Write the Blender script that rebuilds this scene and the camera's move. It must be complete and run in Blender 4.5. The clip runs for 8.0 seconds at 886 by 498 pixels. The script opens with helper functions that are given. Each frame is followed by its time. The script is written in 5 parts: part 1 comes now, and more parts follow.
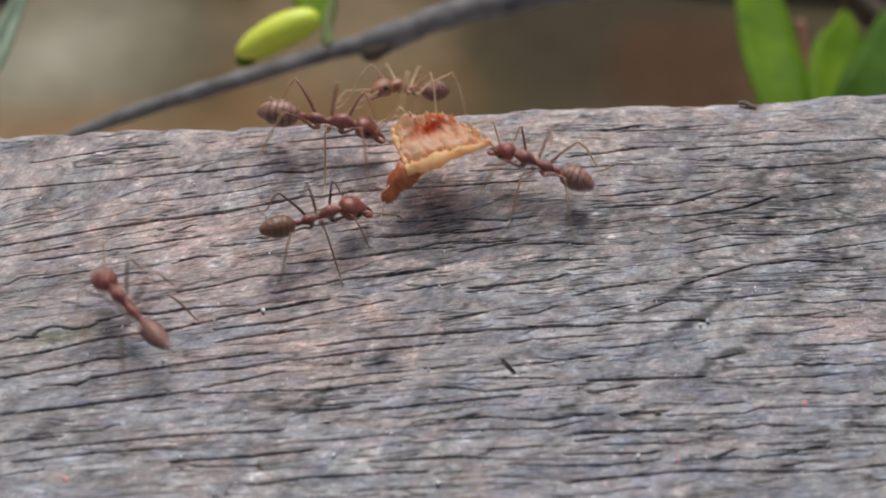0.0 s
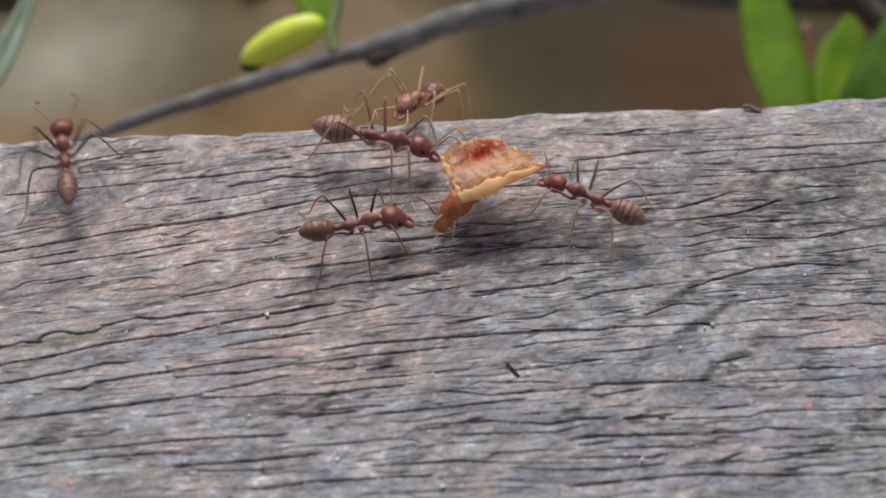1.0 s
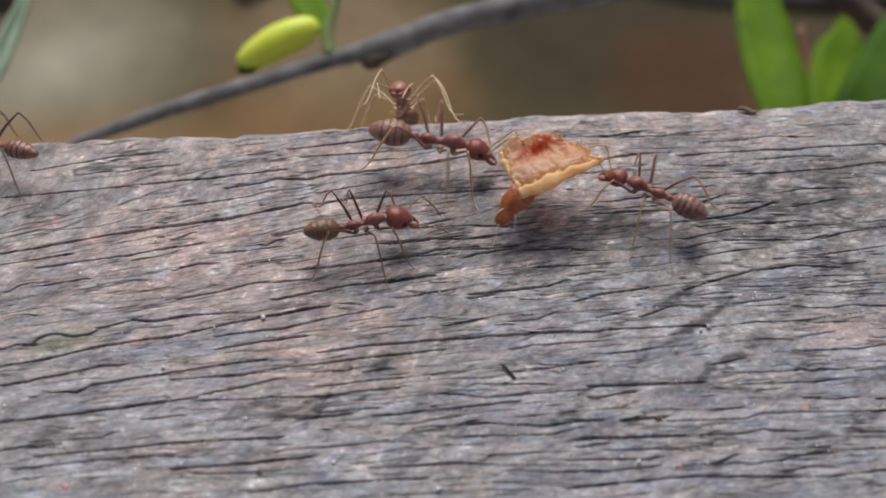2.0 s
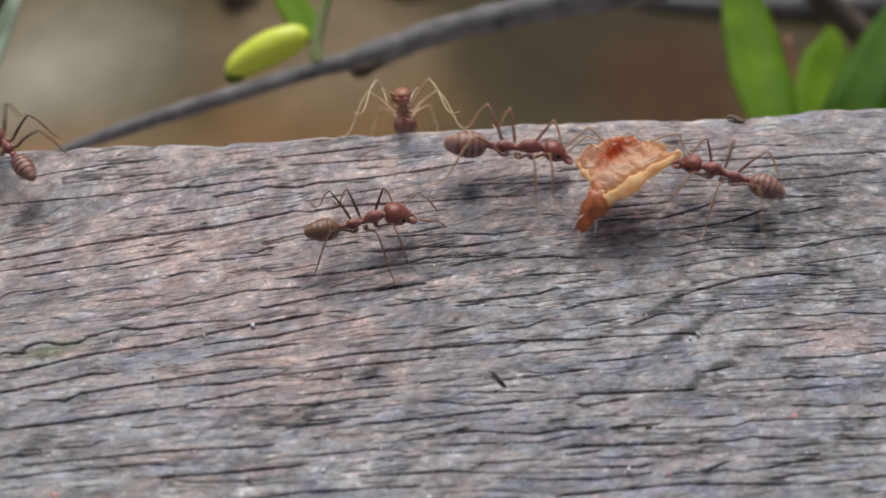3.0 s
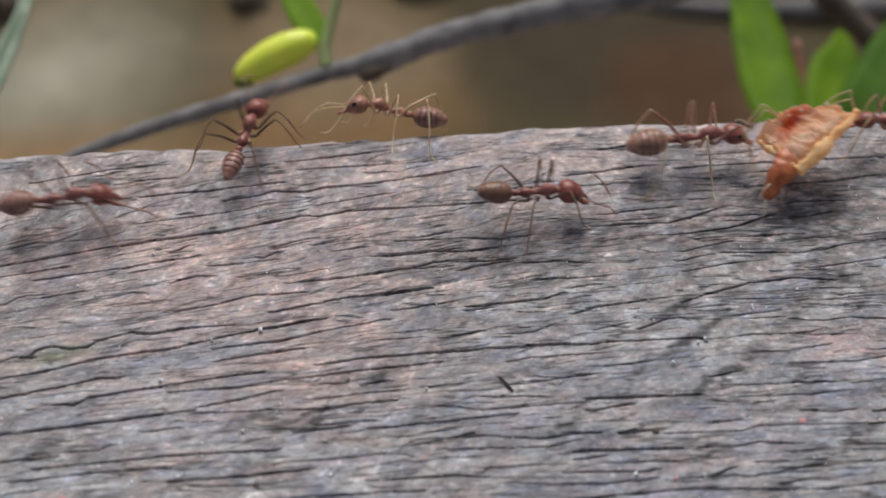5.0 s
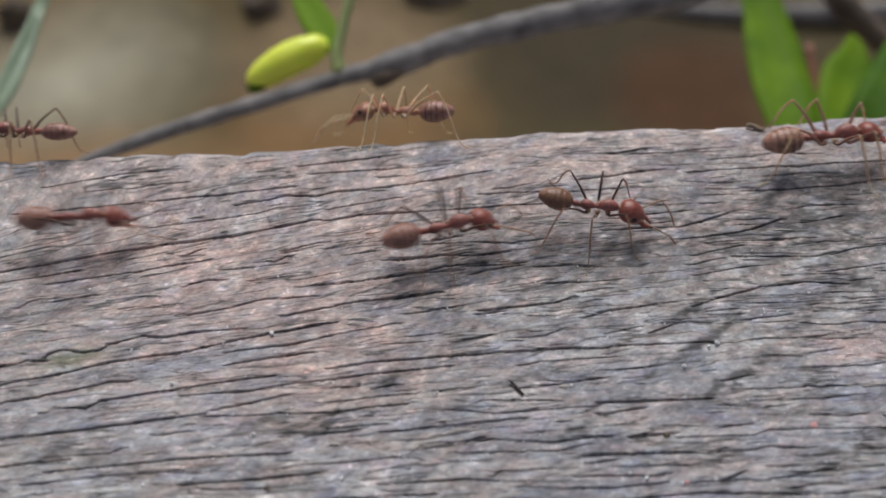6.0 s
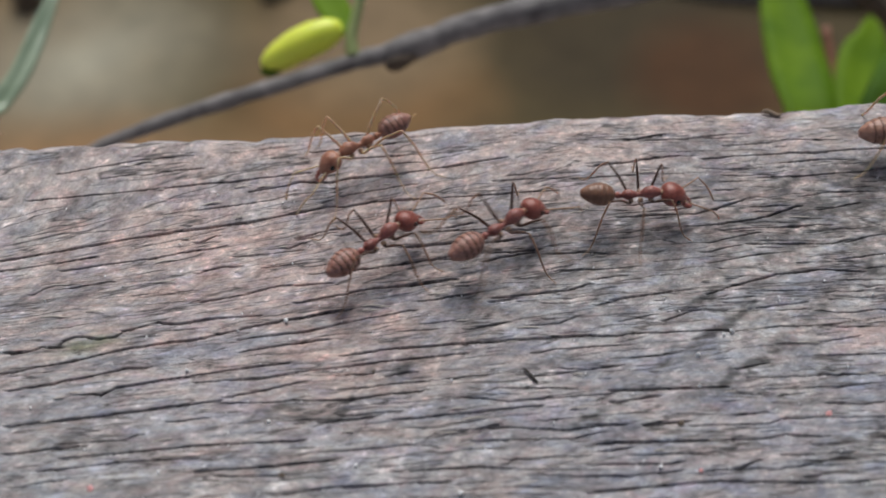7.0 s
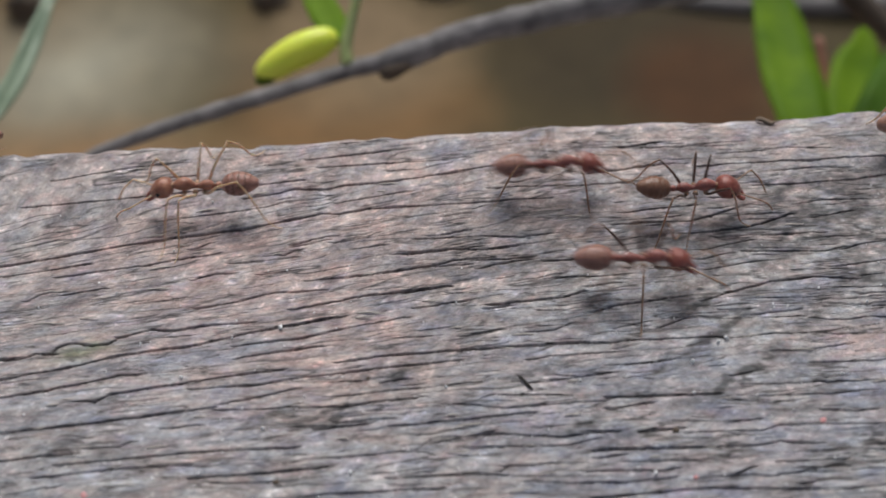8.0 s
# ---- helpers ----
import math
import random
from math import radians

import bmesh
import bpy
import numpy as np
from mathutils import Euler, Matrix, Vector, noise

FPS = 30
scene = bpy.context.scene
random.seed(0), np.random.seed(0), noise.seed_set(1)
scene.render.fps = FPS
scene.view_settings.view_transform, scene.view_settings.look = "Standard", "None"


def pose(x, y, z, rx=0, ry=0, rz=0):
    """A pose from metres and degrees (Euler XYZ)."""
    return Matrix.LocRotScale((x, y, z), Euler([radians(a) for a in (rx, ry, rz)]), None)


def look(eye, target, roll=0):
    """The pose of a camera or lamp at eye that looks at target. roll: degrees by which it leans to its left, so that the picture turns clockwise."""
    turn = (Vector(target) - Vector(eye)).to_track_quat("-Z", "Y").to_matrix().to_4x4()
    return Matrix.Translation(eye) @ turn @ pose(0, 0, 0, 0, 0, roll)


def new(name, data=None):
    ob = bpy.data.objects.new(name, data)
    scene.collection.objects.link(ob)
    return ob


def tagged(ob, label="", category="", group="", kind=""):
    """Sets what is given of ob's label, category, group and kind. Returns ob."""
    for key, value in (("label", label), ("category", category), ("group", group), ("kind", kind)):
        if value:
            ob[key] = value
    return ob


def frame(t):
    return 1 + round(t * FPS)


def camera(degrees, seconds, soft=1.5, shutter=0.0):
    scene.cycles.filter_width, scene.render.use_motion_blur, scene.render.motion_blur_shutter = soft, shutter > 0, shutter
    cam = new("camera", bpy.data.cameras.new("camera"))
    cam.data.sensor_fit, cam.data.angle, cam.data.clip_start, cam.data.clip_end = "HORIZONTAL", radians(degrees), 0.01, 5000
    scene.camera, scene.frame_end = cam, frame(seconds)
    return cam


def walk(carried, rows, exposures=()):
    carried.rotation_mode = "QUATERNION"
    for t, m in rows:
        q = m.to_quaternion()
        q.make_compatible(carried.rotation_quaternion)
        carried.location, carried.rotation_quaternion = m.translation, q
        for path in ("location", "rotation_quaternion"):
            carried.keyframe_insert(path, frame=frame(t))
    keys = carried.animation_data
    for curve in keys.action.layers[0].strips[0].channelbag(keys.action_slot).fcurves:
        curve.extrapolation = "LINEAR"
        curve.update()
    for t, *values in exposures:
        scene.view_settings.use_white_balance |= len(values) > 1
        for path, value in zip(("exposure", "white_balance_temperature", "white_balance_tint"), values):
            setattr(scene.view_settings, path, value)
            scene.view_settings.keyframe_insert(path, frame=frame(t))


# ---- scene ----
MM = 0.001


def mm(x, y, z, rx=0, ry=0, rz=0):
    """A pose from millimetres and degrees."""
    return pose(x * MM, y * MM, z * MM, rx, ry, rz)


# camera and its way: held by hand over the rail, with a slight sway
cam = camera(39.2, 8.0, soft=1.8, shutter=0.9)
cam.data.dof.use_dof = True
cam.data.dof.focus_distance = 0.086
cam.data.dof.aperture_fstop = 27.0
walk(cam, [
    (0.0, mm(-2.55, -48.69, 69.63, 35.000, 0.000, -3.000)),
    (0.5, mm(-2.21, -48.63, 69.63, 35.071, 0.433, -2.879)),
    (1.0, mm(-2.32, -48.90, 69.48, 35.359, 0.363, -2.917)),
    (2.5, mm(-2.39, -48.88, 69.45, 35.556, -0.012, -3.263)),
    (3.0, mm(-2.60, -48.96, 69.44, 35.886, -0.285, -3.448)),
    (3.5, mm(-2.33, -48.81, 69.58, 35.687, 0.028, -3.209)),
    (4.0, mm(-2.37, -48.96, 69.44, 35.799, -0.017, -3.263)),
    (4.5, mm(-2.42, -48.90, 69.53, 35.884, 0.026, -3.231)),
    (6.0, mm(-2.24, -49.14, 69.51, 36.333, 0.598, -2.808)),
    (6.5, mm(-2.21, -48.82, 69.70, 35.765, 0.988, -2.491)),
    (7.0, mm(-2.19, -48.60, 69.83, 35.325, 1.112, -2.368)),
    (7.5, mm(-2.39, -49.06, 69.59, 35.845, 0.681, -2.624)),
    (8.0, mm(-2.31, -48.91, 69.61, 35.902, 0.836, -2.526)),
])

# world and sun: an overcast sky high over the place
world = bpy.data.worlds.new("overcast_sky")
scene.world = world
world.use_nodes = True
_nt = world.node_tree
_sky = _nt.nodes.new("ShaderNodeTexSky")
_sky.sky_type, _sky.sun_disc = "NISHITA", False
_sky.sun_elevation, _sky.sun_rotation = radians(46), radians(3)
_sky.air_density, _sky.dust_density = 1.0, 4.0
_bg = _nt.nodes["Background"]
_bg.inputs["Strength"].default_value = 0.065
_veil = _nt.nodes.new("ShaderNodeHueSaturation")  # cloud cover takes most of the blue
_veil.inputs["Saturation"].default_value = 0.7
_nt.links.new(_sky.outputs["Color"], _veil.inputs["Color"])
_nt.links.new(_veil.outputs["Color"], _bg.inputs["Color"])
sun = new("sun", bpy.data.lights.new("sun", "SUN"))
sun.data.energy, sun.data.angle, sun.data.color = 2.6, radians(32), (1.0, 0.98, 0.955)
sun.matrix_world = look((0.01, 0.2, 0.21), (0, 0, 0))
scene.view_settings.exposure = 0.0


# ---------------------------------------------------------------- materials
def material(name, rough=0.6):
    m = bpy.data.materials.new(name)
    m.use_nodes = True
    nt = m.node_tree
    b = nt.nodes["Principled BSDF"]
    b.inputs["Roughness"].default_value = rough
    return m, nt, b


def node(nt, kind, **values):
    n = nt.nodes.new(kind)
    for key, value in values.items():
        n.inputs[key.replace("_", " ")].default_value = value
    return n


def coords(nt, scale, attribute=""):
    """Stretched coordinates: of the object in millimetres, or of a stored attribute."""
    if attribute:
        src = nt.nodes.new("ShaderNodeAttribute")
        src.attribute_name = attribute
        out = src.outputs["Vector"]
    else:
        src = nt.nodes.new("ShaderNodeTexCoord")
        out = src.outputs["Object"]
    mp = nt.nodes.new("ShaderNodeMapping")
    mp.inputs["Scale"].default_value = scale
    nt.links.new(out, mp.inputs["Vector"])
    return mp.outputs["Vector"]


def noise_of(nt, vector, scale=1.0, detail=4.0, rough=0.55, distortion=0.0):
    n = node(nt, "ShaderNodeTexNoise", Scale=scale, Detail=detail, Roughness=rough, Distortion=distortion)
    nt.links.new(vector, n.inputs["Vector"])
    return n.outputs["Fac"]


def ramp(nt, fac, *stops):
    r = nt.nodes.new("ShaderNodeValToRGB")
    e = r.color_ramp.elements
    while len(e) < len(stops):
        e.new(0.5)
    for el, (pos, col) in zip(e, stops):
        el.position = pos
        el.color = (*col, 1) if len(col) == 3 else (col[0],) * 3 + (1,)
    nt.links.new(fac, r.inputs["Fac"])
    return r.outputs["Color"]


def mix(nt, fac, a, b, blend="MIX"):
    n = nt.nodes.new("ShaderNodeMix")
    n.data_type, n.blend_type = "RGBA", blend
    for sock, value in ((n.inputs[0], fac), (n.inputs[6], a), (n.inputs[7], b)):
        if isinstance(value, (int, float)):
            sock.default_value = value
        elif isinstance(value, tuple):
            sock.default_value = (*value, 1)
        else:
            nt.links.new(value, sock)
    return n.outputs[2]


def bump(nt, b, height, strength, distance):
    n = node(nt, "ShaderNodeBump", Strength=strength, Distance=distance)
    nt.links.new(height, n.inputs["Height"])
    nt.links.new(n.outputs["Normal"], b.inputs["Normal"])


def hairline(nt, vector, scale, width, detail=2.0):
    """Thin lines along the grain, 1 on the line: where a stretched noise crosses its middle."""
    n = noise_of(nt, vector, scale, detail, 0.5)
    sub = node(nt, "ShaderNodeMath")
    sub.operation = "SUBTRACT"
    sub.inputs[1].default_value = 0.5
    nt.links.new(n, sub.inputs[0])
    mag = node(nt, "ShaderNodeMath")
    mag.operation = "ABSOLUTE"
    nt.links.new(sub.outputs[0], mag.inputs[0])
    return ramp(nt, mag.outputs[0], (0.0, (1.0,)), (width, (0.0,)))


def mat_wood():
    m, nt, b = material("weathered_wood", 0.82)
    wide = coords(nt, (0.07, 0.2, 0.2), "grain")
    flake = coords(nt, (0.45, 0.95, 0.6), "grain")
    grain = coords(nt, (2.1, 4.0, 2.4), "grain")
    fibre = coords(nt, (3.0, 9.0, 4.0), "grain")
    lines = coords(nt, (0.09, 1.0, 0.4), "grain")
    slant = coords(nt, (0.16, 0.16, 0.2), "grain")
    slant.node.vector_type = "TEXTURE"
    slant.node.inputs["Rotation"].default_value = (0, 0, radians(42))
    slant.node.inputs["Scale"].default_value = (7.0, 1.6, 5.0)
    grey = ramp(nt, noise_of(nt, flake, 1.0, 8.0, 0.68), (0.33, (0.165, 0.163, 0.170)), (0.45, (0.355, 0.343, 0.343)), (0.56, (0.49, 0.48, 0.482)), (0.68, (0.80, 0.785, 0.775)))
    tan = ramp(nt, noise_of(nt, flake, 1.25, 8.0, 0.66), (0.30, (0.27, 0.21, 0.20)), (0.48, (0.51, 0.41, 0.385)), (0.70, (0.78, 0.66, 0.61)))
    # the rosy, less weathered part lies towards one end of the rail
    def stored(name):
        a = nt.nodes.new("ShaderNodeAttribute")
        a.attribute_name = name
        return a.outputs["Color"]

    patch = ramp(nt, noise_of(nt, flake, 0.55, 5.0, 0.6), (0.34, (0.25,)), (0.54, (1.0,)))
    col = mix(nt, mix(nt, 1.0, patch, stored("rosy"), "MULTIPLY"), grey, tan)
    col = mix(nt, stored("fresh"), col, mix(nt, 0.75, tan, (0.70, 0.52, 0.465)))
    col = mix(nt, stored("moss"), col, (0.20, 0.225, 0.12))
    col = mix(nt, stored("bluish"), col, mix(nt, 0.55, grey, (0.40, 0.41, 0.48)))
    algae = ramp(nt, noise_of(nt, flake, 0.36, 3.0, 0.6), (0.69, (0.0,)), (0.76, (0.55,)))
    col = mix(nt, algae, col, (0.235, 0.25, 0.18))
    col = mix(nt, stored("stain"), col, (0.075, 0.074, 0.074))
    stain = ramp(nt, noise_of(nt, slant, 1.0, 6.0, 0.66), (0.36, (0.50, 0.51, 0.54)), (0.47, (1.0, 1.0, 1.0)), (0.66, (1.22, 1.22, 1.22)))
    col = mix(nt, 0.65, col, stain, "MULTIPLY")
    soot = ramp(nt, noise_of(nt, wide, 2.0, 5.0, 0.6), (0.34, (0.66, 0.665, 0.69)), (0.56, (1.0, 1.0, 1.0)))
    col = mix(nt, 1.0, col, soot, "MULTIPLY")
    chip = ramp(nt, noise_of(nt, coords(nt, (1.1, 2.2, 1.2), "grain"), 1.0, 7.0, 0.78, 0.4), (0.34, (0.50, 0.495, 0.50)), (0.46, (0.90, 0.92, 0.92)), (0.56, (1.04, 1.04, 1.04)), (0.66, (1.9, 1.89, 1.87)))
    col = mix(nt, 1.0, col, chip, "MULTIPLY")
    speck = ramp(nt, noise_of(nt, grain, 1.0, 5.0, 0.72), (0.30, (0.52, 0.51, 0.51)), (0.48, (0.96, 0.96, 0.96)), (0.72, (1.3, 1.29, 1.27)))
    col = mix(nt, 0.6, col, speck, "MULTIPLY")
    fine = ramp(nt, noise_of(nt, fibre, 1.0, 3.0, 0.7), (0.30, (0.70, 0.69, 0.69)), (0.55, (1.0, 1.0, 1.0)), (0.75, (1.2, 1.2, 1.2)))
    col = mix(nt, 0.55, col, fine, "MULTIPLY")
    hue = ramp(nt, noise_of(nt, coords(nt, (0.28, 0.7, 0.5), "grain"), 1.7, 4.0, 0.65), (0.36, (0.91, 0.985, 1.09)), (0.5, (0.99, 1.0, 1.015)), (0.62, (1.06, 0.98, 0.98)))
    col = mix(nt, 0.9, col, hue, "MULTIPLY")
    # worn plates, each a little rosier, yellower or more violet than its neighbours
    plate = noise_of(nt, coords(nt, (0.30, 0.55, 0.5), "grain"), 1.0, 5.0, 0.7, 0.5)
    col = mix(nt, 0.9, col, ramp(nt, plate, (0.36, (0.93, 0.935, 1.05)), (0.46, (1.0, 1.0, 1.0)), (0.54, (1.01, 1.0, 0.96)), (0.63, (1.10, 1.03, 1.01))), "MULTIPLY")
    blush = noise_of(nt, coords(nt, (0.42, 0.8, 0.7), "grain"), 1.3, 4.0, 0.6, 0.8)
    col = mix(nt, 0.8, col, ramp(nt, blush, (0.58, (1.0, 1.0, 1.0)), (0.68, (1.12, 0.98, 0.97))), "MULTIPLY")
    # dark hairline checks drawn along the grain
    keep = ramp(nt, noise_of(nt, flake, 0.5, 2.0, 0.5), (0.38, (0.0,)), (0.52, (1.0,)))
    check = mix(nt, 1.0, hairline(nt, lines, 1.0, 0.022, 3.0), keep, "MULTIPLY")
    col = mix(nt, check, col, (0.075, 0.068, 0.068))
    # cracks painted near black the deeper they go, in place of their shade
    col = mix(nt, stored("crack_shade"), col, (0.06, 0.05, 0.046))
    nt.links.new(col, b.inputs["Base Color"])
    relief = mix(nt, 0.3, noise_of(nt, grain, 1.3, 6.0, 0.78), noise_of(nt, flake, 1.6, 8.0, 0.75))
    relief = mix(nt, check, relief, (0.0, 0.0, 0.0))
    bump(nt, b, relief, 0.7, 0.00014)
    return m


def mat_chitin(name, dark, light, rough=0.35, scale=0.9, clear=0.12):
    """Ant's shell: slightly translucent, mottled, with a fine grain."""
    m, nt, b = material(name, rough)
    c = coords(nt, (1000, 1000, 1000))
    col = ramp(nt, noise_of(nt, c, scale, 4.0, 0.6), (0.3, dark), (0.7, light))
    nt.links.new(col, b.inputs["Base Color"])
    b.inputs["Subsurface Weight"].default_value = clear
    b.inputs["Subsurface Radius"].default_value = (0.0006, 0.00025, 0.0001)
    b.inputs["Subsurface Scale"].default_value = 1.0
    bump(nt, b, noise_of(nt, c, 6.0, 4.0, 0.7), 0.6, 0.00006)
    return m


def mat_plant(name, dark, light, scale=0.2, rough=0.45, stretch=(1000, 1000, 1000), thin=0.0, leafy=0.0):
    m, nt, b = material(name, rough)
    c = coords(nt, stretch)
    col = ramp(nt, noise_of(nt, c, scale, 4.0, 0.6), (0.3, dark), (0.7, light))
    nt.links.new(col, b.inputs["Base Color"])
    if thin:
        b.inputs["Subsurface Weight"].default_value = thin
        b.inputs["Subsurface Radius"].default_value = (0.0008, 0.001, 0.0003)
        b.inputs["Subsurface Scale"].default_value = 1.0
    if leafy:
        b.inputs["Specular IOR Level"].default_value = 0.2
        glow = nt.nodes.new("ShaderNodeBsdfTranslucent")
        nt.links.new(mix(nt, 1.0, col, (1.25, 1.1, 0.7), "MULTIPLY"), glow.inputs["Color"])
        both = nt.nodes.new("ShaderNodeMixShader")
        both.inputs[0].default_value = leafy
        nt.links.new(b.outputs[0], both.inputs[1])
        nt.links.new(glow.outputs[0], both.inputs[2])
        nt.links.new(both.outputs[0], nt.nodes["Material Output"].inputs["Surface"])
    bump(nt, b, noise_of(nt, c, scale * 8, 3.0, 0.6), 0.3, 0.0001)
    return m


def mat_ground():
    """Dark leaf mould with a patch of pale sand and a drift of rusty litter."""
    m, nt, b = material("leaf_mould", 0.95)
    c = coords(nt, (1, 1, 1))
    base = ramp(nt, noise_of(nt, c, 16.0, 3.0, 0.5), (0.35, (0.062, 0.048, 0.021)), (0.5, (0.10, 0.074, 0.029)), (0.66, (0.14, 0.088, 0.033)))

    def area(x, y, rx, ry, wobble, full=0.55):
        mp = node(nt, "ShaderNodeMapping")
        mp.vector_type = "TEXTURE"
        mp.inputs["Location"].default_value = (x, y, -0.095)
        mp.inputs["Scale"].default_value = (rx, ry, 1)
        nt.links.new(c, mp.inputs["Vector"])
        g = nt.nodes.new("ShaderNodeTexGradient")
        g.gradient_type = "SPHERICAL"
        nt.links.new(mp.outputs["Vector"], g.inputs["Vector"])
        rag = ramp(nt, noise_of(nt, c, wobble, 3.0, 0.55), (0.2, (0.45,)), (0.8, (1.5,)))
        return ramp(nt, mix(nt, 1.0, g.outputs["Color"], rag, "MULTIPLY"), (0.03, (0.0,)), (full, (1.0,)))

    col = mix(nt, area(-0.064, 0.114, 0.034, 0.029, 22.0, 0.95), base, (0.34, 0.325, 0.25))
    col = mix(nt, area(-0.014, 0.100, 0.030, 0.020, 30.0), col, (0.20, 0.118, 0.05))
    col = mix(nt, area(0.036, 0.114, 0.032, 0.028, 30.0), col, (0.048, 0.036, 0.017))
    col = mix(nt, area(-0.014, 0.116, 0.028, 0.02, 30.0), col, (0.22, 0.16, 0.092))
    col = mix(nt, area(0.050, 0.100, 0.021, 0.020, 35.0), col, (0.070, 0.032, 0.011))
    col = mix(nt, area(-0.062, 0.086, 0.045, 0.018, 40.0), col, (0.27, 0.17, 0.085))
    fine = ramp(nt, noise_of(nt, c, 160.0, 4.0, 0.6), (0.3, (0.85, 0.85, 0.85)), (0.7, (1.12, 1.1, 1.08)))
    nt.links.new(mix(nt, 1.0, col, fine, "MULTIPLY"), b.inputs["Base Color"])
    bump(nt, b, noise_of(nt, c, 60.0, 4.0, 0.5), 0.35, 0.003)
    return m


def mat_prey():
    """Moist torn flesh: salmon inside, dark red along one hollow, with pale crumbs."""
    m, nt, b = material("moist_flesh", 0.28)
    c = coords(nt, (1000, 1000, 1000))

    def stored(name):
        a = nt.nodes.new("ShaderNodeAttribute")
        a.attribute_name = name
        return a.outputs["Color"]

    col = ramp(nt, noise_of(nt, c, 0.8, 8.0, 0.72, 0.5), (0.32, (0.90, 0.46, 0.23)), (0.44, (0.97, 0.65, 0.43)), (0.56, (0.99, 0.78, 0.60)), (0.68, (0.99, 0.90, 0.78)))
    red = ramp(nt, noise_of(nt, c, 1.0, 6.0, 0.7, 0.4), (0.34, (0.34, 0.035, 0.015)), (0.50, (0.70, 0.13, 0.045)), (0.66, (0.92, 0.38, 0.17)))
    col = mix(nt, stored("red"), col, red)
    fat = ramp(nt, noise_of(nt, c, 1.3, 6.0, 0.7), (0.35, (0.92, 0.48, 0.18)), (0.62, (0.98, 0.76, 0.44)))
    col = mix(nt, stored("pale"), col, fat)
    crumb = ramp(nt, noise_of(nt, c, 3.4, 4.0, 0.7), (0.56, (0.0,)), (0.66, (0.8,)))
    col = mix(nt, crumb, col, (0.98, 0.84, 0.66))
    nt.links.new(col, b.inputs["Base Color"])
    bump(nt, b, noise_of(nt, c, 2.4, 5.0, 0.65), 0.7, 0.00014)
    b.inputs["Specular IOR Level"].default_value = 0.35
    # thin enough for daylight to glow through
    glow = nt.nodes.new("ShaderNodeBsdfTranslucent")
    nt.links.new(col, glow.inputs["Color"])
    both = nt.nodes.new("ShaderNodeMixShader")
    both.inputs[0].default_value = 0.6
    nt.links.new(b.outputs[0], both.inputs[1])
    nt.links.new(glow.outputs[0], both.inputs[2])
    nt.links.new(both.outputs[0], nt.nodes["Material Output"].inputs["Surface"])
    return m


WOOD = mat_wood()
SHELL = mat_chitin("red_brown_shell", (0.15, 0.043, 0.036), (0.41, 0.155, 0.13), scale=1.6)
# brighter copy of the red shell: golden light on one ant put into its colour
SHELL_LIT = mat_chitin("lit_red_brown_shell", (0.22, 0.085, 0.055), (0.48, 0.225, 0.145), scale=1.6)
HEAD = mat_chitin("red_head_shell", (0.15, 0.034, 0.026), (0.34, 0.105, 0.08), scale=1.5)
GASTER = mat_chitin("amber_brown_shell", (0.20, 0.088, 0.068), (0.42, 0.225, 0.18), scale=1.6)
TAN = mat_chitin("tan_gaster_shell", (0.24, 0.115, 0.082), (0.47, 0.265, 0.2), scale=1.6)
OLIVE = mat_chitin("olive_amber_shell", (0.15, 0.07, 0.042), (0.26, 0.135, 0.088))
BAND = mat_chitin("dark_band_shell", (0.09, 0.04, 0.028), (0.17, 0.08, 0.055))
GOLD = mat_chitin("golden_leg_shell", (0.46, 0.31, 0.18), (0.74, 0.57, 0.39), clear=0.3)
LEG = mat_chitin("pale_amber_leg_shell", (0.22, 0.12, 0.07), (0.44, 0.29, 0.19))
RUST = mat_chitin("rusty_leg_shell", (0.22, 0.10, 0.075), (0.42, 0.23, 0.175), scale=1.6)
SHIN = mat_chitin("dark_leg_shell", (0.05, 0.028, 0.02), (0.13, 0.07, 0.048))
EYE = mat_chitin("black_eye", (0.006, 0.005, 0.005), (0.016, 0.012, 0.01), 0.12, clear=0.0)
PREY = mat_prey()
RIND = mat_plant("pale_yellow_rind", (0.97, 0.64, 0.28), (0.99, 0.87, 0.58), 1.8, 0.45, leafy=0.4)
CRUMB = mat_chitin("white_crumb", (0.92, 0.72, 0.52), (0.98, 0.88, 0.74), 0.3, 3.0, 0.2)
PREY_RED = mat_chitin("orange_red_shred", (0.62, 0.14, 0.04), (0.92, 0.36, 0.12), 0.3, 2.0, 0.3)
FLAP = mat_chitin("orange_brown_flesh", (0.30, 0.06, 0.02), (0.66, 0.22, 0.08), 0.35, 1.6, 0.2)
BARK = mat_plant("grey_bark", (0.09, 0.086, 0.088), (0.27, 0.26, 0.26), 0.35, 0.8)
BARK_DARK = mat_plant("dark_brown_bark", (0.05, 0.036, 0.026), (0.13, 0.10, 0.075), 0.3, 0.85)
BUD = mat_plant("lime_green_bud_skin", (0.66, 0.78, 0.06), (0.82, 0.88, 0.12), 0.12, 0.4, thin=0.3)
LEAF = mat_plant("fresh_green_leaf", (0.09, 0.205, 0.005), (0.20, 0.35, 0.011), 0.16, 0.65, leafy=0.4)
LEAF_DARK = mat_plant("deep_green_leaf", (0.045, 0.13, 0.005), (0.09, 0.20, 0.008), 0.16, 0.65, leafy=0.35)
BLADE = mat_plant("grey_green_leaf", (0.11, 0.18, 0.11), (0.27, 0.35, 0.24), 0.1, 0.4)
STEM = mat_plant("pale_green_stem", (0.22, 0.30, 0.09), (0.38, 0.44, 0.2), 0.3, 0.5)
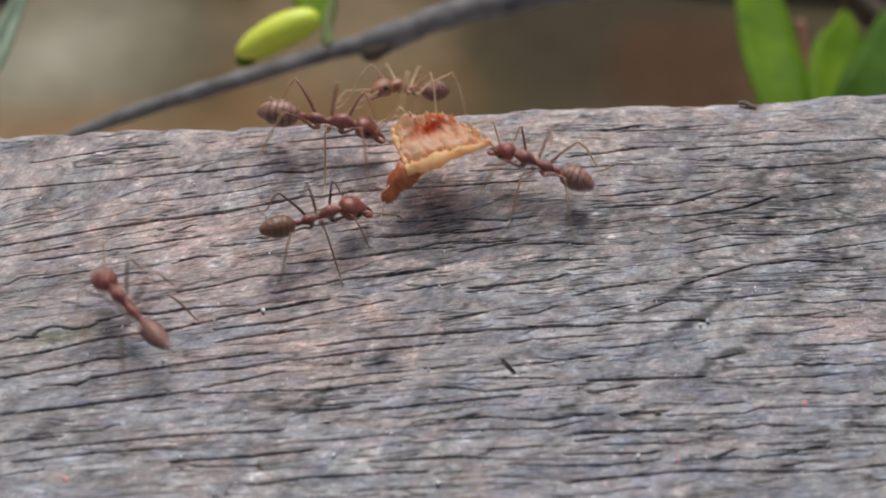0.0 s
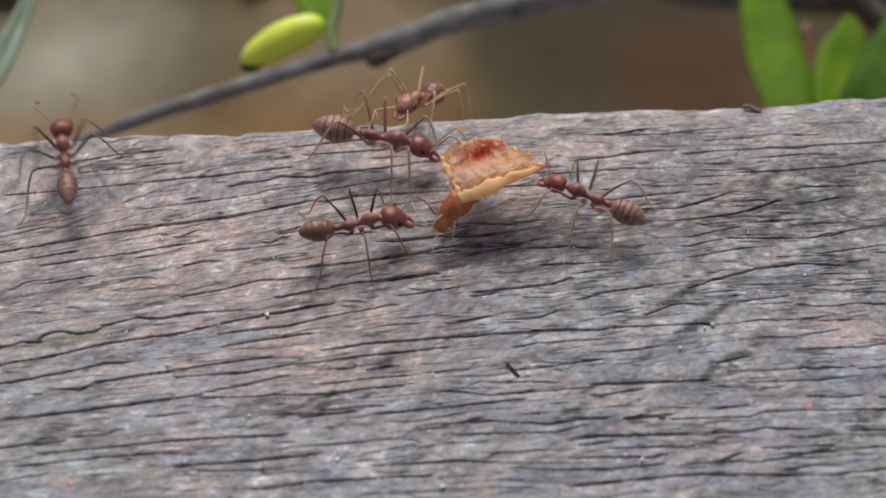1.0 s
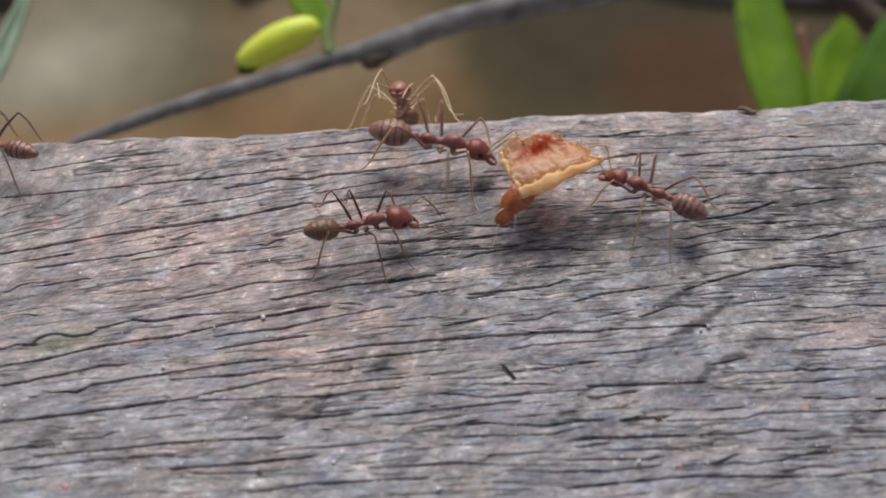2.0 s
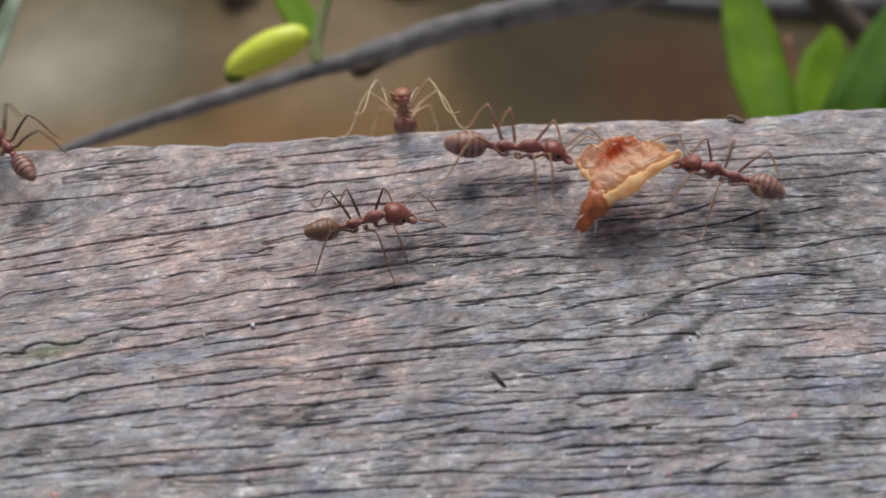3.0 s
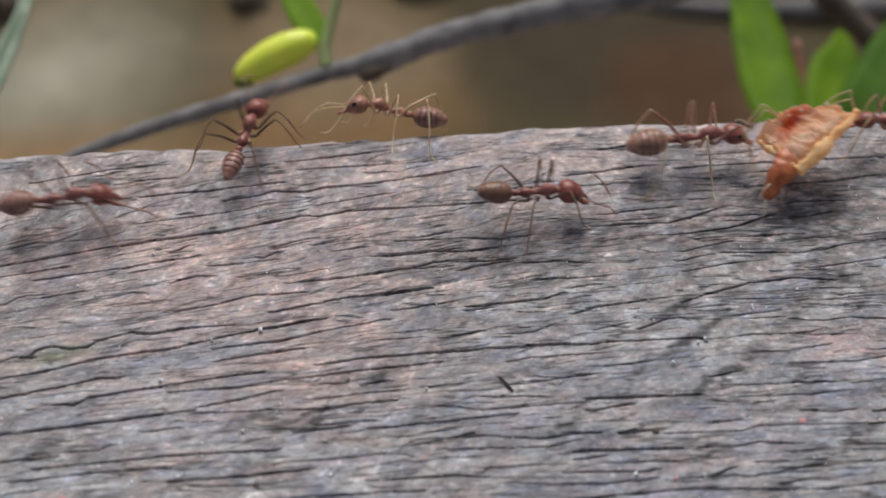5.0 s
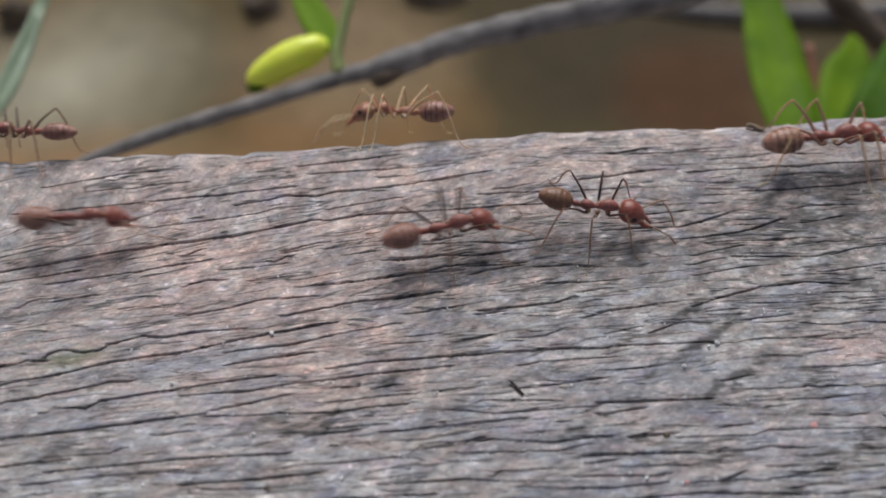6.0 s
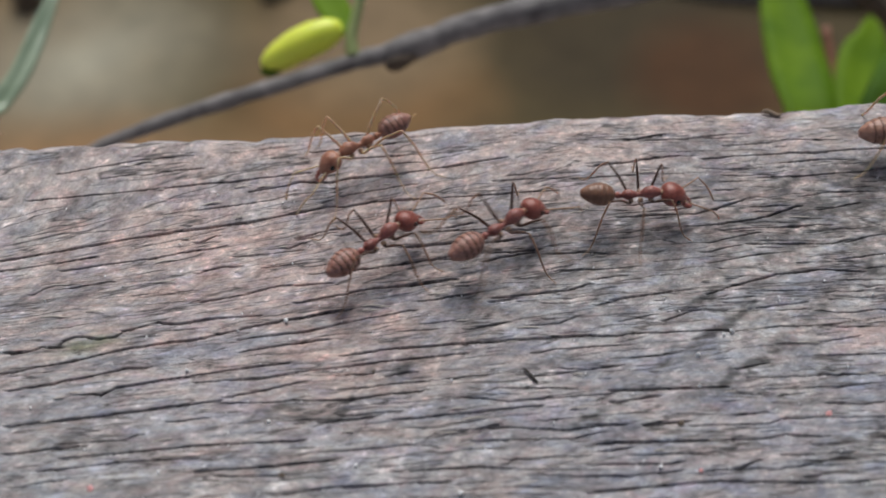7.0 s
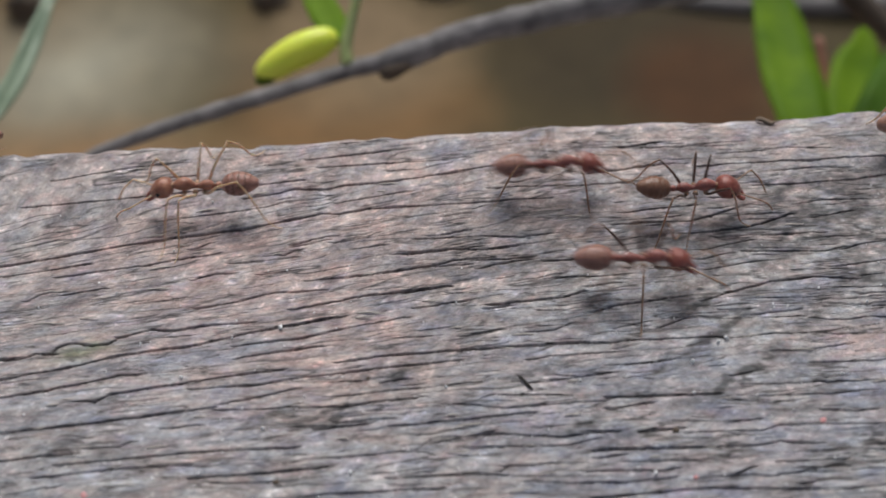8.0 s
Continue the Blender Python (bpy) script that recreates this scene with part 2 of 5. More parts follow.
RED_STEM = mat_plant("reddish_stem", (0.20, 0.08, 0.05), (0.32, 0.15, 0.09), 0.3, 0.6)
GRIT = mat_plant("white_grit", (0.75, 0.75, 0.76), (0.95, 0.95, 0.96), 2.0, 0.5)
CHAR = mat_plant("black_splinter", (0.02, 0.018, 0.016), (0.06, 0.05, 0.045), 1.5, 0.8)
PALE_WOOD = mat_plant("pale_wood_fibre", (0.34, 0.31, 0.28), (0.60, 0.56, 0.52), 1.2, 0.8)
CHIP = mat_plant("brown_wood_chip", (0.10, 0.07, 0.045), (0.30, 0.23, 0.17), 2.0, 0.8)
PINK = mat_plant("dull_pink_flake", (0.50, 0.22, 0.22), (0.68, 0.36, 0.36), 2.0, 0.7)
GROUND = mat_ground()


# ---------------------------------------------------------------- shapes
def finish(name, bm, mat, parent=None, label="", smooth=True):
    me = bpy.data.meshes.new(name)
    bmesh.ops.recalc_face_normals(bm, faces=bm.faces)
    for f in bm.faces:
        f.smooth = smooth
    bm.to_mesh(me)
    bm.free()
    me.materials.append(mat)
    ob = new(name, me)
    if parent is not None:
        ob.parent = parent
    if label:
        ob["label"] = label
    return ob


def tube(points, radii, seg=10, flat=1.0, rough=0.0, seed=0, bm=None):
    """A body swept along points (mm) with the radii given; flat squeezes it in height; rough makes it uneven."""
    bm = bm or bmesh.new()
    pts = [Vector(p) for p in points]
    rings = []
    side = None
    for i, p in enumerate(pts):
        d = (pts[min(i + 1, len(pts) - 1)] - pts[max(i - 1, 0)]).normalized()
        if side is None:
            side = d.cross(Vector((0, 0, 1)))
            if side.length < 0.05:
                side = d.cross(Vector((0, 1, 0)))
        side = (side - d * side.dot(d)).normalized()
        up = side.cross(d)
        ring = []
        for k in range(seg):
            a = math.tau * k / seg
            r = radii[i]
            q = p + side * (math.cos(a) * r) + up * (math.sin(a) * r * flat)
            if rough:
                off = Vector((seed * 7.1, 0, 0))
                q += (q - p) * rough * (noise.noise(q * 0.9 + off) + 0.55 * noise.noise(q * 2.7 + off))
            ring.append(bm.verts.new(q * MM))
        rings.append(ring)
    for a, b in zip(rings, rings[1:]):
        for k in range(seg):
            bm.faces.new((a[k], a[(k + 1) % seg], b[(k + 1) % seg], b[k]))
    bm.faces.new(rings[0][::-1])
    bm.faces.new(rings[-1])
    return bm


def smooth_path(points, n):
    """n points on a smooth curve through the points given."""
    p = np.array(points, float)
    out = []
    for u in np.linspace(0, len(p) - 1, n):
        i = min(int(u), len(p) - 2)
        f = u - i
        a, b, c, d = p[max(i - 1, 0)], p[i], p[i + 1], p[min(i + 2, len(p) - 1)]
        out.append(tuple(0.5 * (2 * b + (c - a) * f + (2 * a - 5 * b + 4 * c - d) * f * f + (3 * b - a - 3 * c + d) * f ** 3)))
    return out


def leaf(path, width, facing, n=16, thick=0.22, fold=0.18):
    """A leaf blade along a path (mm): two sides folded on the midrib, with thickness."""
    bm = bmesh.new()
    pts = [Vector(p) for p in smooth_path(path, n)]
    face_to = Vector(facing).normalized()
    rows = []
    for i, p in enumerate(pts):
        u = i / (n - 1)
        d = (pts[min(i + 1, n - 1)] - pts[max(i - 1, 0)]).normalized()
        side = d.cross(face_to).normalized()
        up = side.cross(d)
        w = width * max(0.03, math.sin(math.pi * min(1, 0.06 + 0.94 * u)) ** 0.7 * (1.12 - 0.3 * u)) * 0.5
        w *= 1 + 0.06 * noise.noise(Vector((u * 6, width, 1.3)))
        row = []
        for s in (-1, -0.5, 0, 0.5, 1):
            q = p + side * (w * s) + up * (abs(s) * w * fold + 0.25 * noise.noise(p * 0.2 + side * s))
            row.append((bm.verts.new((q + up * thick / 2) * MM), bm.verts.new((q - up * thick / 2) * MM)))
        rows.append(row)
    for a, b in zip(rows, rows[1:]):
        for k in range(4):
            bm.faces.new((a[k][0], a[k + 1][0], b[k + 1][0], b[k][0]))
            bm.faces.new((a[k][1], b[k][1], b[k + 1][1], a[k + 1][1]))
        bm.faces.new((a[0][0], b[0][0], b[0][1], a[0][1]))
        bm.faces.new((a[4][0], a[4][1], b[4][1], b[4][0]))
    for row in (rows[0], rows[-1]):
        for k in range(4):
            bm.faces.new((row[k][0], row[k][1], row[k + 1][1], row[k + 1][0]))
    return bm


# ---------------------------------------------------------------- ground
def build_ground():
    bm = bmesh.new()
    n, r = 60, 0.35
    grid = {}
    for i in range(n + 1):
        for j in range(n + 1):
            x, y = (i / n - 0.5) * 2, (j / n - 0.5) * 2
            far = max(abs(x), abs(y)) > 0.9
            k = 2000 if far and max(abs(x), abs(y)) > 0.97 else 1
            p = Vector((x * r * k, y * r * k, 0))
            h = 0.0 if far else 0.005 * noise.noise(p * 10) + 0.001 * noise.noise(p * 30)
            grid[i, j] = bm.verts.new((p.x, p.y, -0.095 + h))
    for i in range(n):
        for j in range(n):
            bm.faces.new((grid[i, j], grid[i + 1, j], grid[i + 1, j + 1], grid[i, j + 1]))
    ob = finish("ground", bm, GROUND)
    tagged(ob, "brown forest soil strewn with leaf mould", "ground", kind="structure")


build_ground()


# ---------------------------------------------------------------- the timber
def lattice(rng, u, v):
    """Smooth value noise of two coordinates, from -1 to 1."""
    size = 256
    table = rng.uniform(-1, 1, (size, size))
    iu, iv = np.floor(u).astype(int), np.floor(v).astype(int)
    fu, fv = u - iu, v - iv
    fu, fv = fu * fu * (3 - 2 * fu), fv * fv * (3 - 2 * fv)
    g = lambda a, b: table[a % size, b % size]
    return (g(iu, iv) * (1 - fu) + g(iu + 1, iv) * fu) * (1 - fv) + (g(iu, iv + 1) * (1 - fu) + g(iu + 1, iv + 1) * fu) * fv


def spaced(*stops):
    """Coordinates with a step of their own in each stretch: (start, step), ..., end."""
    out = []
    for (a, step), nxt in zip(stops[:-1], stops[1:]):
        b = nxt[0] if isinstance(nxt, tuple) else nxt
        out.extend(np.linspace(a, b, max(2, int(round((b - a) / step)) + 1))[:-1])
    return np.array(out + [stops[-1]])


CRACKS = []


def crack(width, *points):
    CRACKS.append((width, points))


crack(0.072, (-30.6, 6.7), (-16.4, 7.7), (-11.1, 8.2))
crack(0.055, (-28.8, 9.1), (-23.2, 10.1), (-19.6, 10.3))
crack(0.055, (-22.9, 8.6), (-20.9, 8.9), (-18.9, 9.0))
crack(0.042, (-25.7, 8.5), (-23.5, 8.7))
crack(0.102, (-32.1, 1.5), (-29.5, 1.9), (-26.1, 2.5), (-19.6, 3.5))
crack(0.102, (-19.6, 3.5), (-14.6, 4.0), (-9.5, 5.0))
crack(0.055, (-32.0, 0.6), (-25.6, 1.5))
crack(0.055, (-27.4, 0.5), (-24.0, 0.9), (-21.4, 1.2), (-18.7, 1.7))
crack(0.055, (-18.7, 1.7), (-16.8, 1.9))
crack(0.055, (-18.4, 2.4), (-17.3, 2.9))
crack(0.042, (-19.0, 5.2), (-13.5, 5.8), (-11.9, 6.3))
crack(0.055, (-18.2, -0.2), (-16.7, 0.2), (-15.6, 0.2))
crack(0.072, (-17.7, -2.5), (-15.1, -2.1), (-12.8, -1.5), (-9.4, -1.5))
crack(0.042, (-21.8, -1.9), (-18.5, -1.6))
crack(0.055, (-26.8, -1.0), (-24.2, -0.6))
crack(0.055, (-29.2, -1.4), (-28.4, -0.8))
crack(0.042, (-15.6, 1.0), (-14.1, 1.1))
crack(0.072, (-11.4, 2.4), (-9.4, 2.9), (-8.7, 3.0))
crack(0.042, (-8.7, 2.4), (-7.1, 2.8))
crack(0.042, (-15.2, 1.0), (-11.4, 1.3))
crack(0.042, (-13.6, 0.0), (-11.7, 0.2))
crack(0.042, (-12.1, 1.5), (-11.2, 1.9))
crack(0.072, (-11.3, -2.9), (-6.7, -2.1), (-1.0, -1.6))
crack(0.086, (-30.3, -7.4), (-25.9, -6.7), (-22.5, -5.9), (-17.8, -5.4))
crack(0.086, (-17.8, -5.4), (-13.5, -4.5), (-8.2, -3.7))
crack(0.072, (-14.9, -5.6), (-10.5, -5.2), (-8.2, -4.7), (-5.3, -4.2))
crack(0.072, (-5.3, -4.2), (-3.8, -4.0))
crack(0.072, (-14.8, -6.6), (-13.0, -6.3), (-9.4, -5.9))
crack(0.055, (-9.0, -0.6), (-6.7, -0.4), (-3.3, 0.0), (0.6, 0.1))
crack(0.055, (-3.6, 1.1), (1.1, 1.5))
crack(0.102, (-8.2, -7.2), (-5.3, -6.9), (4.3, -6.6), (6.5, -6.5))
crack(0.102, (6.5, -6.5), (9.5, -6.7))
crack(0.072, (9.5, -6.7), (11.7, -6.5), (16.8, -6.6))
crack(0.086, (-17.6, -8.7), (-13.3, -8.6), (-10.4, -8.2), (-0.7, -7.5))
crack(0.042, (-10.4, -8.6), (-6.8, -8.7))
crack(0.072, (-5.3, -8.9), (-3.9, -8.7))
crack(0.055, (-8.9, -9.7), (-7.5, -9.7), (-5.0, -9.5), (-3.2, -9.4))
crack(0.055, (-10.4, -10.5), (-8.2, -10.4))
crack(0.072, (-8.6, -10.5), (-3.6, -10.1))
crack(0.055, (-8.2, -11.6), (-5.0, -11.5))
crack(0.072, (-9.6, -12.0), (-6.8, -11.8))
crack(0.072, (-4.9, -12.0), (-2.6, -11.9), (3.9, -11.5))
crack(0.055, (-9.6, -14.0), (-7.5, -14.0), (-3.3, -13.7))
crack(0.055, (-3.3, -13.7), (-2.6, -13.1), (0.2, -12.9), (1.3, -12.7))
crack(0.072, (-1.9, -13.0), (2.0, -12.9), (5.5, -13.3), (8.3, -13.1))
crack(0.055, (-0.2, -13.7), (5.8, -13.9), (7.6, -13.6))
crack(0.072, (-4.8, -15.6), (0.1, -15.5), (1.8, -15.7))
crack(0.055, (1.8, -15.4), (2.2, -15.1), (5.3, -15.1))
crack(0.072, (-12.3, -16.8), (-8.9, -16.4), (-2.1, -16.4))
crack(0.042, (-6.1, -15.2), (-4.8, -15.2), (-2.7, -15.0))
crack(0.055, (3.5, -16.2), (5.5, -16.4), (8.3, -16.5))
crack(0.042, (1.1, -10.3), (1.5, -10.1), (6.1, -10.4))
crack(0.055, (-0.4, -10.7), (2.1, -11.1), (8.6, -10.9))
crack(0.055, (5.5, -9.3), (9.6, -8.9))
crack(0.055, (4.2, -7.7), (5.3, -7.5), (10.1, -7.4))
crack(0.072, (1.7, -3.6), (3.1, -3.4))
crack(0.072, (1.9, -3.3), (6.9, -2.9), (8.1, -2.5))
crack(0.055, (-3.0, -5.1), (-0.8, -4.9))
crack(0.055, (-0.1, -5.7), (2.4, -5.3))
crack(0.042, (-3.4, -5.6), (-1.6, -5.5))
crack(0.042, (4.0, -5.6), (5.9, -5.5), (7.2, -5.0))
crack(0.072, (-3.0, -3.3), (0.4, -2.8))
crack(0.055, (1.0, 0.4), (3.3, 0.4), (4.9, 0.5))
crack(0.055, (6.3, -1.3), (10.5, -1.3))
crack(0.055, (8.5, -2.1), (10.5, -1.9))
crack(0.055, (8.7, -4.2), (10.2, -3.8))
crack(0.055, (6.0, 0.1), (8.8, 0.1), (10.7, -0.2))
crack(0.072, (9.8, -3.8), (15.0, -3.3))
crack(0.072, (13.0, -5.6), (15.0, -4.9))
crack(0.072, (16.3, -3.7), (17.6, -3.2), (20.8, -2.4), (23.9, -2.2))
crack(0.072, (23.9, -2.2), (26.6, -2.5))
crack(0.042, (10.0, -5.6), (12.3, -5.1))
crack(0.042, (9.3, -8.4), (12.2, -8.3), (13.7, -8.1))
crack(0.102, (9.0, -10.7), (11.2, -10.7), (15.8, -10.8))
crack(0.086, (8.9, -11.5), (11.4, -11.2))
crack(0.072, (10.8, -13.2), (13.1, -13.1))
crack(0.072, (17.2, -9.5), (18.7, -9.2))
crack(0.055, (17.8, -10.2), (23.6, -10.3), (28.3, -10.3))
crack(0.072, (22.5, -8.8), (26.5, -8.9), (28.8, -8.6), (31.1, -8.5))
crack(0.042, (20.5, -11.1), (23.0, -11.2), (25.6, -11.0))
crack(0.042, (16.8, -11.3), (19.3, -11.6), (20.4, -11.5))
crack(0.055, (20.1, -7.8), (22.7, -7.8), (25.0, -7.5))
crack(0.055, (23.2, -5.4), (25.1, -5.7), (27.0, -5.5), (31.1, -5.9))
crack(0.042, (17.3, -6.7), (20.3, -6.5), (23.0, -6.6), (24.5, -6.4))
crack(0.055, (18.8, -5.0), (22.2, -4.7))
crack(0.055, (16.2, -12.9), (18.0, -12.7))
crack(0.055, (13.6, -13.4), (18.2, -13.5), (19.3, -13.2), (25.0, -13.4))
crack(0.055, (25.0, -13.4), (29.0, -13.4))
crack(0.072, (22.4, -12.3), (24.5, -12.5), (25.3, -12.4))
crack(0.072, (27.0, -12.6), (29.2, -12.5))
crack(0.055, (7.3, -13.0), (9.0, -13.1))
crack(0.086, (7.8, -14.4), (8.9, -14.3), (17.0, -14.5))
crack(0.072, (7.8, -14.9), (9.2, -14.7))
crack(0.042, (9.5, -15.2), (14.0, -15.3), (15.8, -15.1))
crack(0.055, (7.0, -15.7), (11.8, -15.9), (12.3, -15.8))
crack(0.055, (6.9, -16.4), (8.9, -16.6), (12.1, -16.4))
crack(0.072, (6.8, -17.5), (13.7, -17.2), (17.1, -17.4), (22.2, -17.7))
crack(0.072, (22.2, -17.7), (27.5, -17.4))
crack(0.072, (17.7, -14.5), (19.1, -14.3), (21.5, -14.6))
crack(0.055, (18.8, -15.7), (22.7, -15.7))
crack(0.055, (24.4, -16.0), (27.9, -16.0))
crack(0.072, (15.9, -16.4), (17.0, -16.0))
crack(0.055, (14.1, -16.5), (16.9, -16.5), (18.3, -16.6), (22.2, -16.1))
crack(0.055, (19.9, -17.2), (21.4, -17.0))
crack(0.072, (24.7, -14.8), (28.2, -14.9))
crack(0.102, (-30.2, -5.9), (-28.7, -5.8), (-28.1, -5.5), (-27.1, -5.6))
crack(0.102, (-27.1, -5.6), (-26.7, -5.1), (-26.0, -4.8), (-25.4, -4.9))
crack(0.086, (-25.4, -4.9), (-24.6, -5.1), (-23.4, -5.0), (-22.7, -4.5))
crack(0.086, (-22.7, -4.5), (-20.7, -4.0), (-19.4, -4.2), (-17.2, -3.9))
crack(0.086, (-17.2, -3.9), (-14.2, -3.8))
crack(0.072, (-29.7, -8.7), (-24.8, -7.9), (-22.4, -7.4), (-21.3, -7.4))
crack(0.086, (-24.7, -9.2), (-23.8, -9.3), (-22.9, -8.8), (-14.0, -7.7))
crack(0.086, (-14.0, -7.7), (-12.2, -7.6))
crack(0.086, (-29.3, -11.3), (-21.0, -10.6), (-16.4, -10.1))
crack(0.072, (-15.7, -9.9), (-14.0, -9.6), (-10.8, -9.0))
crack(0.055, (-16.1, -10.3), (-13.2, -10.4), (-10.0, -10.4))
crack(0.055, (-19.1, -11.5), (-17.1, -11.3))
crack(0.055, (-26.0, -12.7), (-21.8, -12.6), (-21.2, -12.3))
crack(0.086, (-29.0, -13.2), (-24.6, -12.9))
crack(0.072, (-25.5, -13.7), (-16.9, -13.2), (-11.0, -13.2))
crack(0.072, (-26.8, -14.5), (-21.3, -14.1), (-17.6, -14.1))
crack(0.072, (-17.1, -15.0), (-9.3, -14.7))
crack(0.055, (-15.8, -15.4), (-12.7, -15.5))
crack(0.042, (-11.0, -11.8), (-9.3, -11.8))
crack(0.042, (-28.6, -15.5), (-25.3, -15.1))
crack(0.072, (-10.4, 10.1), (-5.0, 10.6))
crack(0.055, (-9.6, 9.3), (-6.3, 9.4), (-0.9, 9.5))
crack(0.042, (-4.6, 8.7), (-2.8, 8.7))
crack(0.086, (-14.8, 6.7), (-12.4, 7.1), (-11.6, 7.4), (-9.3, 7.2))
crack(0.086, (-9.3, 7.2), (-7.9, 7.5), (-5.1, 7.6), (-2.6, 7.9))
crack(0.086, (-2.6, 7.9), (3.2, 8.8))
crack(0.086, (-9.4, 5.0), (-8.3, 4.9), (-6.3, 5.2), (-2.3, 5.3))
crack(0.072, (-2.3, 5.3), (6.5, 5.5))
crack(0.042, (-8.3, 5.9), (-3.5, 6.6))
crack(0.055, (-11.4, 2.2), (-9.1, 2.7))
crack(0.042, (-8.3, 2.4), (-6.7, 2.7))
crack(0.055, (-7.1, 1.8), (-5.2, 2.0))
crack(0.055, (-4.4, 1.2), (-0.5, 1.4), (1.9, 1.2), (4.2, 1.5))
crack(0.055, (-10.2, -0.7), (-6.7, -0.5), (-2.1, 0.1), (-0.1, 0.5))
crack(0.055, (-0.1, 0.5), (2.2, 0.6))
crack(0.072, (-4.5, -2.0), (-2.9, -1.9), (-1.0, -1.6))
crack(0.055, (-2.8, 2.4), (1.5, 2.4), (4.3, 2.2), (6.7, 2.4))
crack(0.072, (1.4, -0.3), (2.5, 0.0), (4.5, 0.3))
crack(0.055, (2.6, 6.6), (6.6, 6.6))
crack(0.072, (-7.9, 11.6), (-7.0, 11.7))
crack(0.072, (-6.0, 11.8), (-5.1, 11.9))
crack(0.072, (9.6, 7.6), (12.1, 7.8), (15.4, 8.2))
crack(0.042, (16.5, 9.8), (21.1, 10.0))
crack(0.055, (12.4, 9.9), (15.3, 10.3))
crack(0.072, (17.8, 7.8), (20.3, 7.9), (33.5, 8.1))
crack(0.042, (19.6, 8.8), (21.7, 9.0), (24.7, 9.2), (27.5, 9.0))
crack(0.055, (23.4, 7.1), (25.9, 7.3), (28.3, 7.1))
crack(0.055, (21.5, 5.8), (28.5, 6.0), (32.6, 6.4))
crack(0.055, (11.6, 3.9), (14.8, 4.2), (16.8, 4.3))
crack(0.072, (11.1, 2.9), (13.5, 3.0), (16.2, 2.9), (17.5, 3.2))
crack(0.072, (17.5, 3.2), (20.0, 4.0))
crack(0.072, (17.2, 1.9), (20.1, 2.2), (21.7, 2.6), (23.4, 3.2))
crack(0.042, (17.0, 0.5), (20.2, 1.1))
crack(0.055, (21.1, 1.5), (25.4, 1.5))
crack(0.055, (19.7, 0.2), (25.1, -0.1), (26.3, 0.2))
crack(0.055, (16.5, -0.3), (18.5, 0.1))
crack(0.042, (16.7, -1.2), (19.9, -0.7), (21.9, -0.6))
crack(0.042, (24.0, 4.0), (25.7, 4.3), (27.3, 4.3))
crack(0.055, (24.9, 2.8), (27.4, 3.2))
crack(0.055, (26.3, 0.0), (27.9, 0.4), (31.1, 0.7))
crack(0.055, (25.6, -1.4), (30.7, -0.9))
crack(0.042, (20.3, 3.3), (22.6, 3.3))


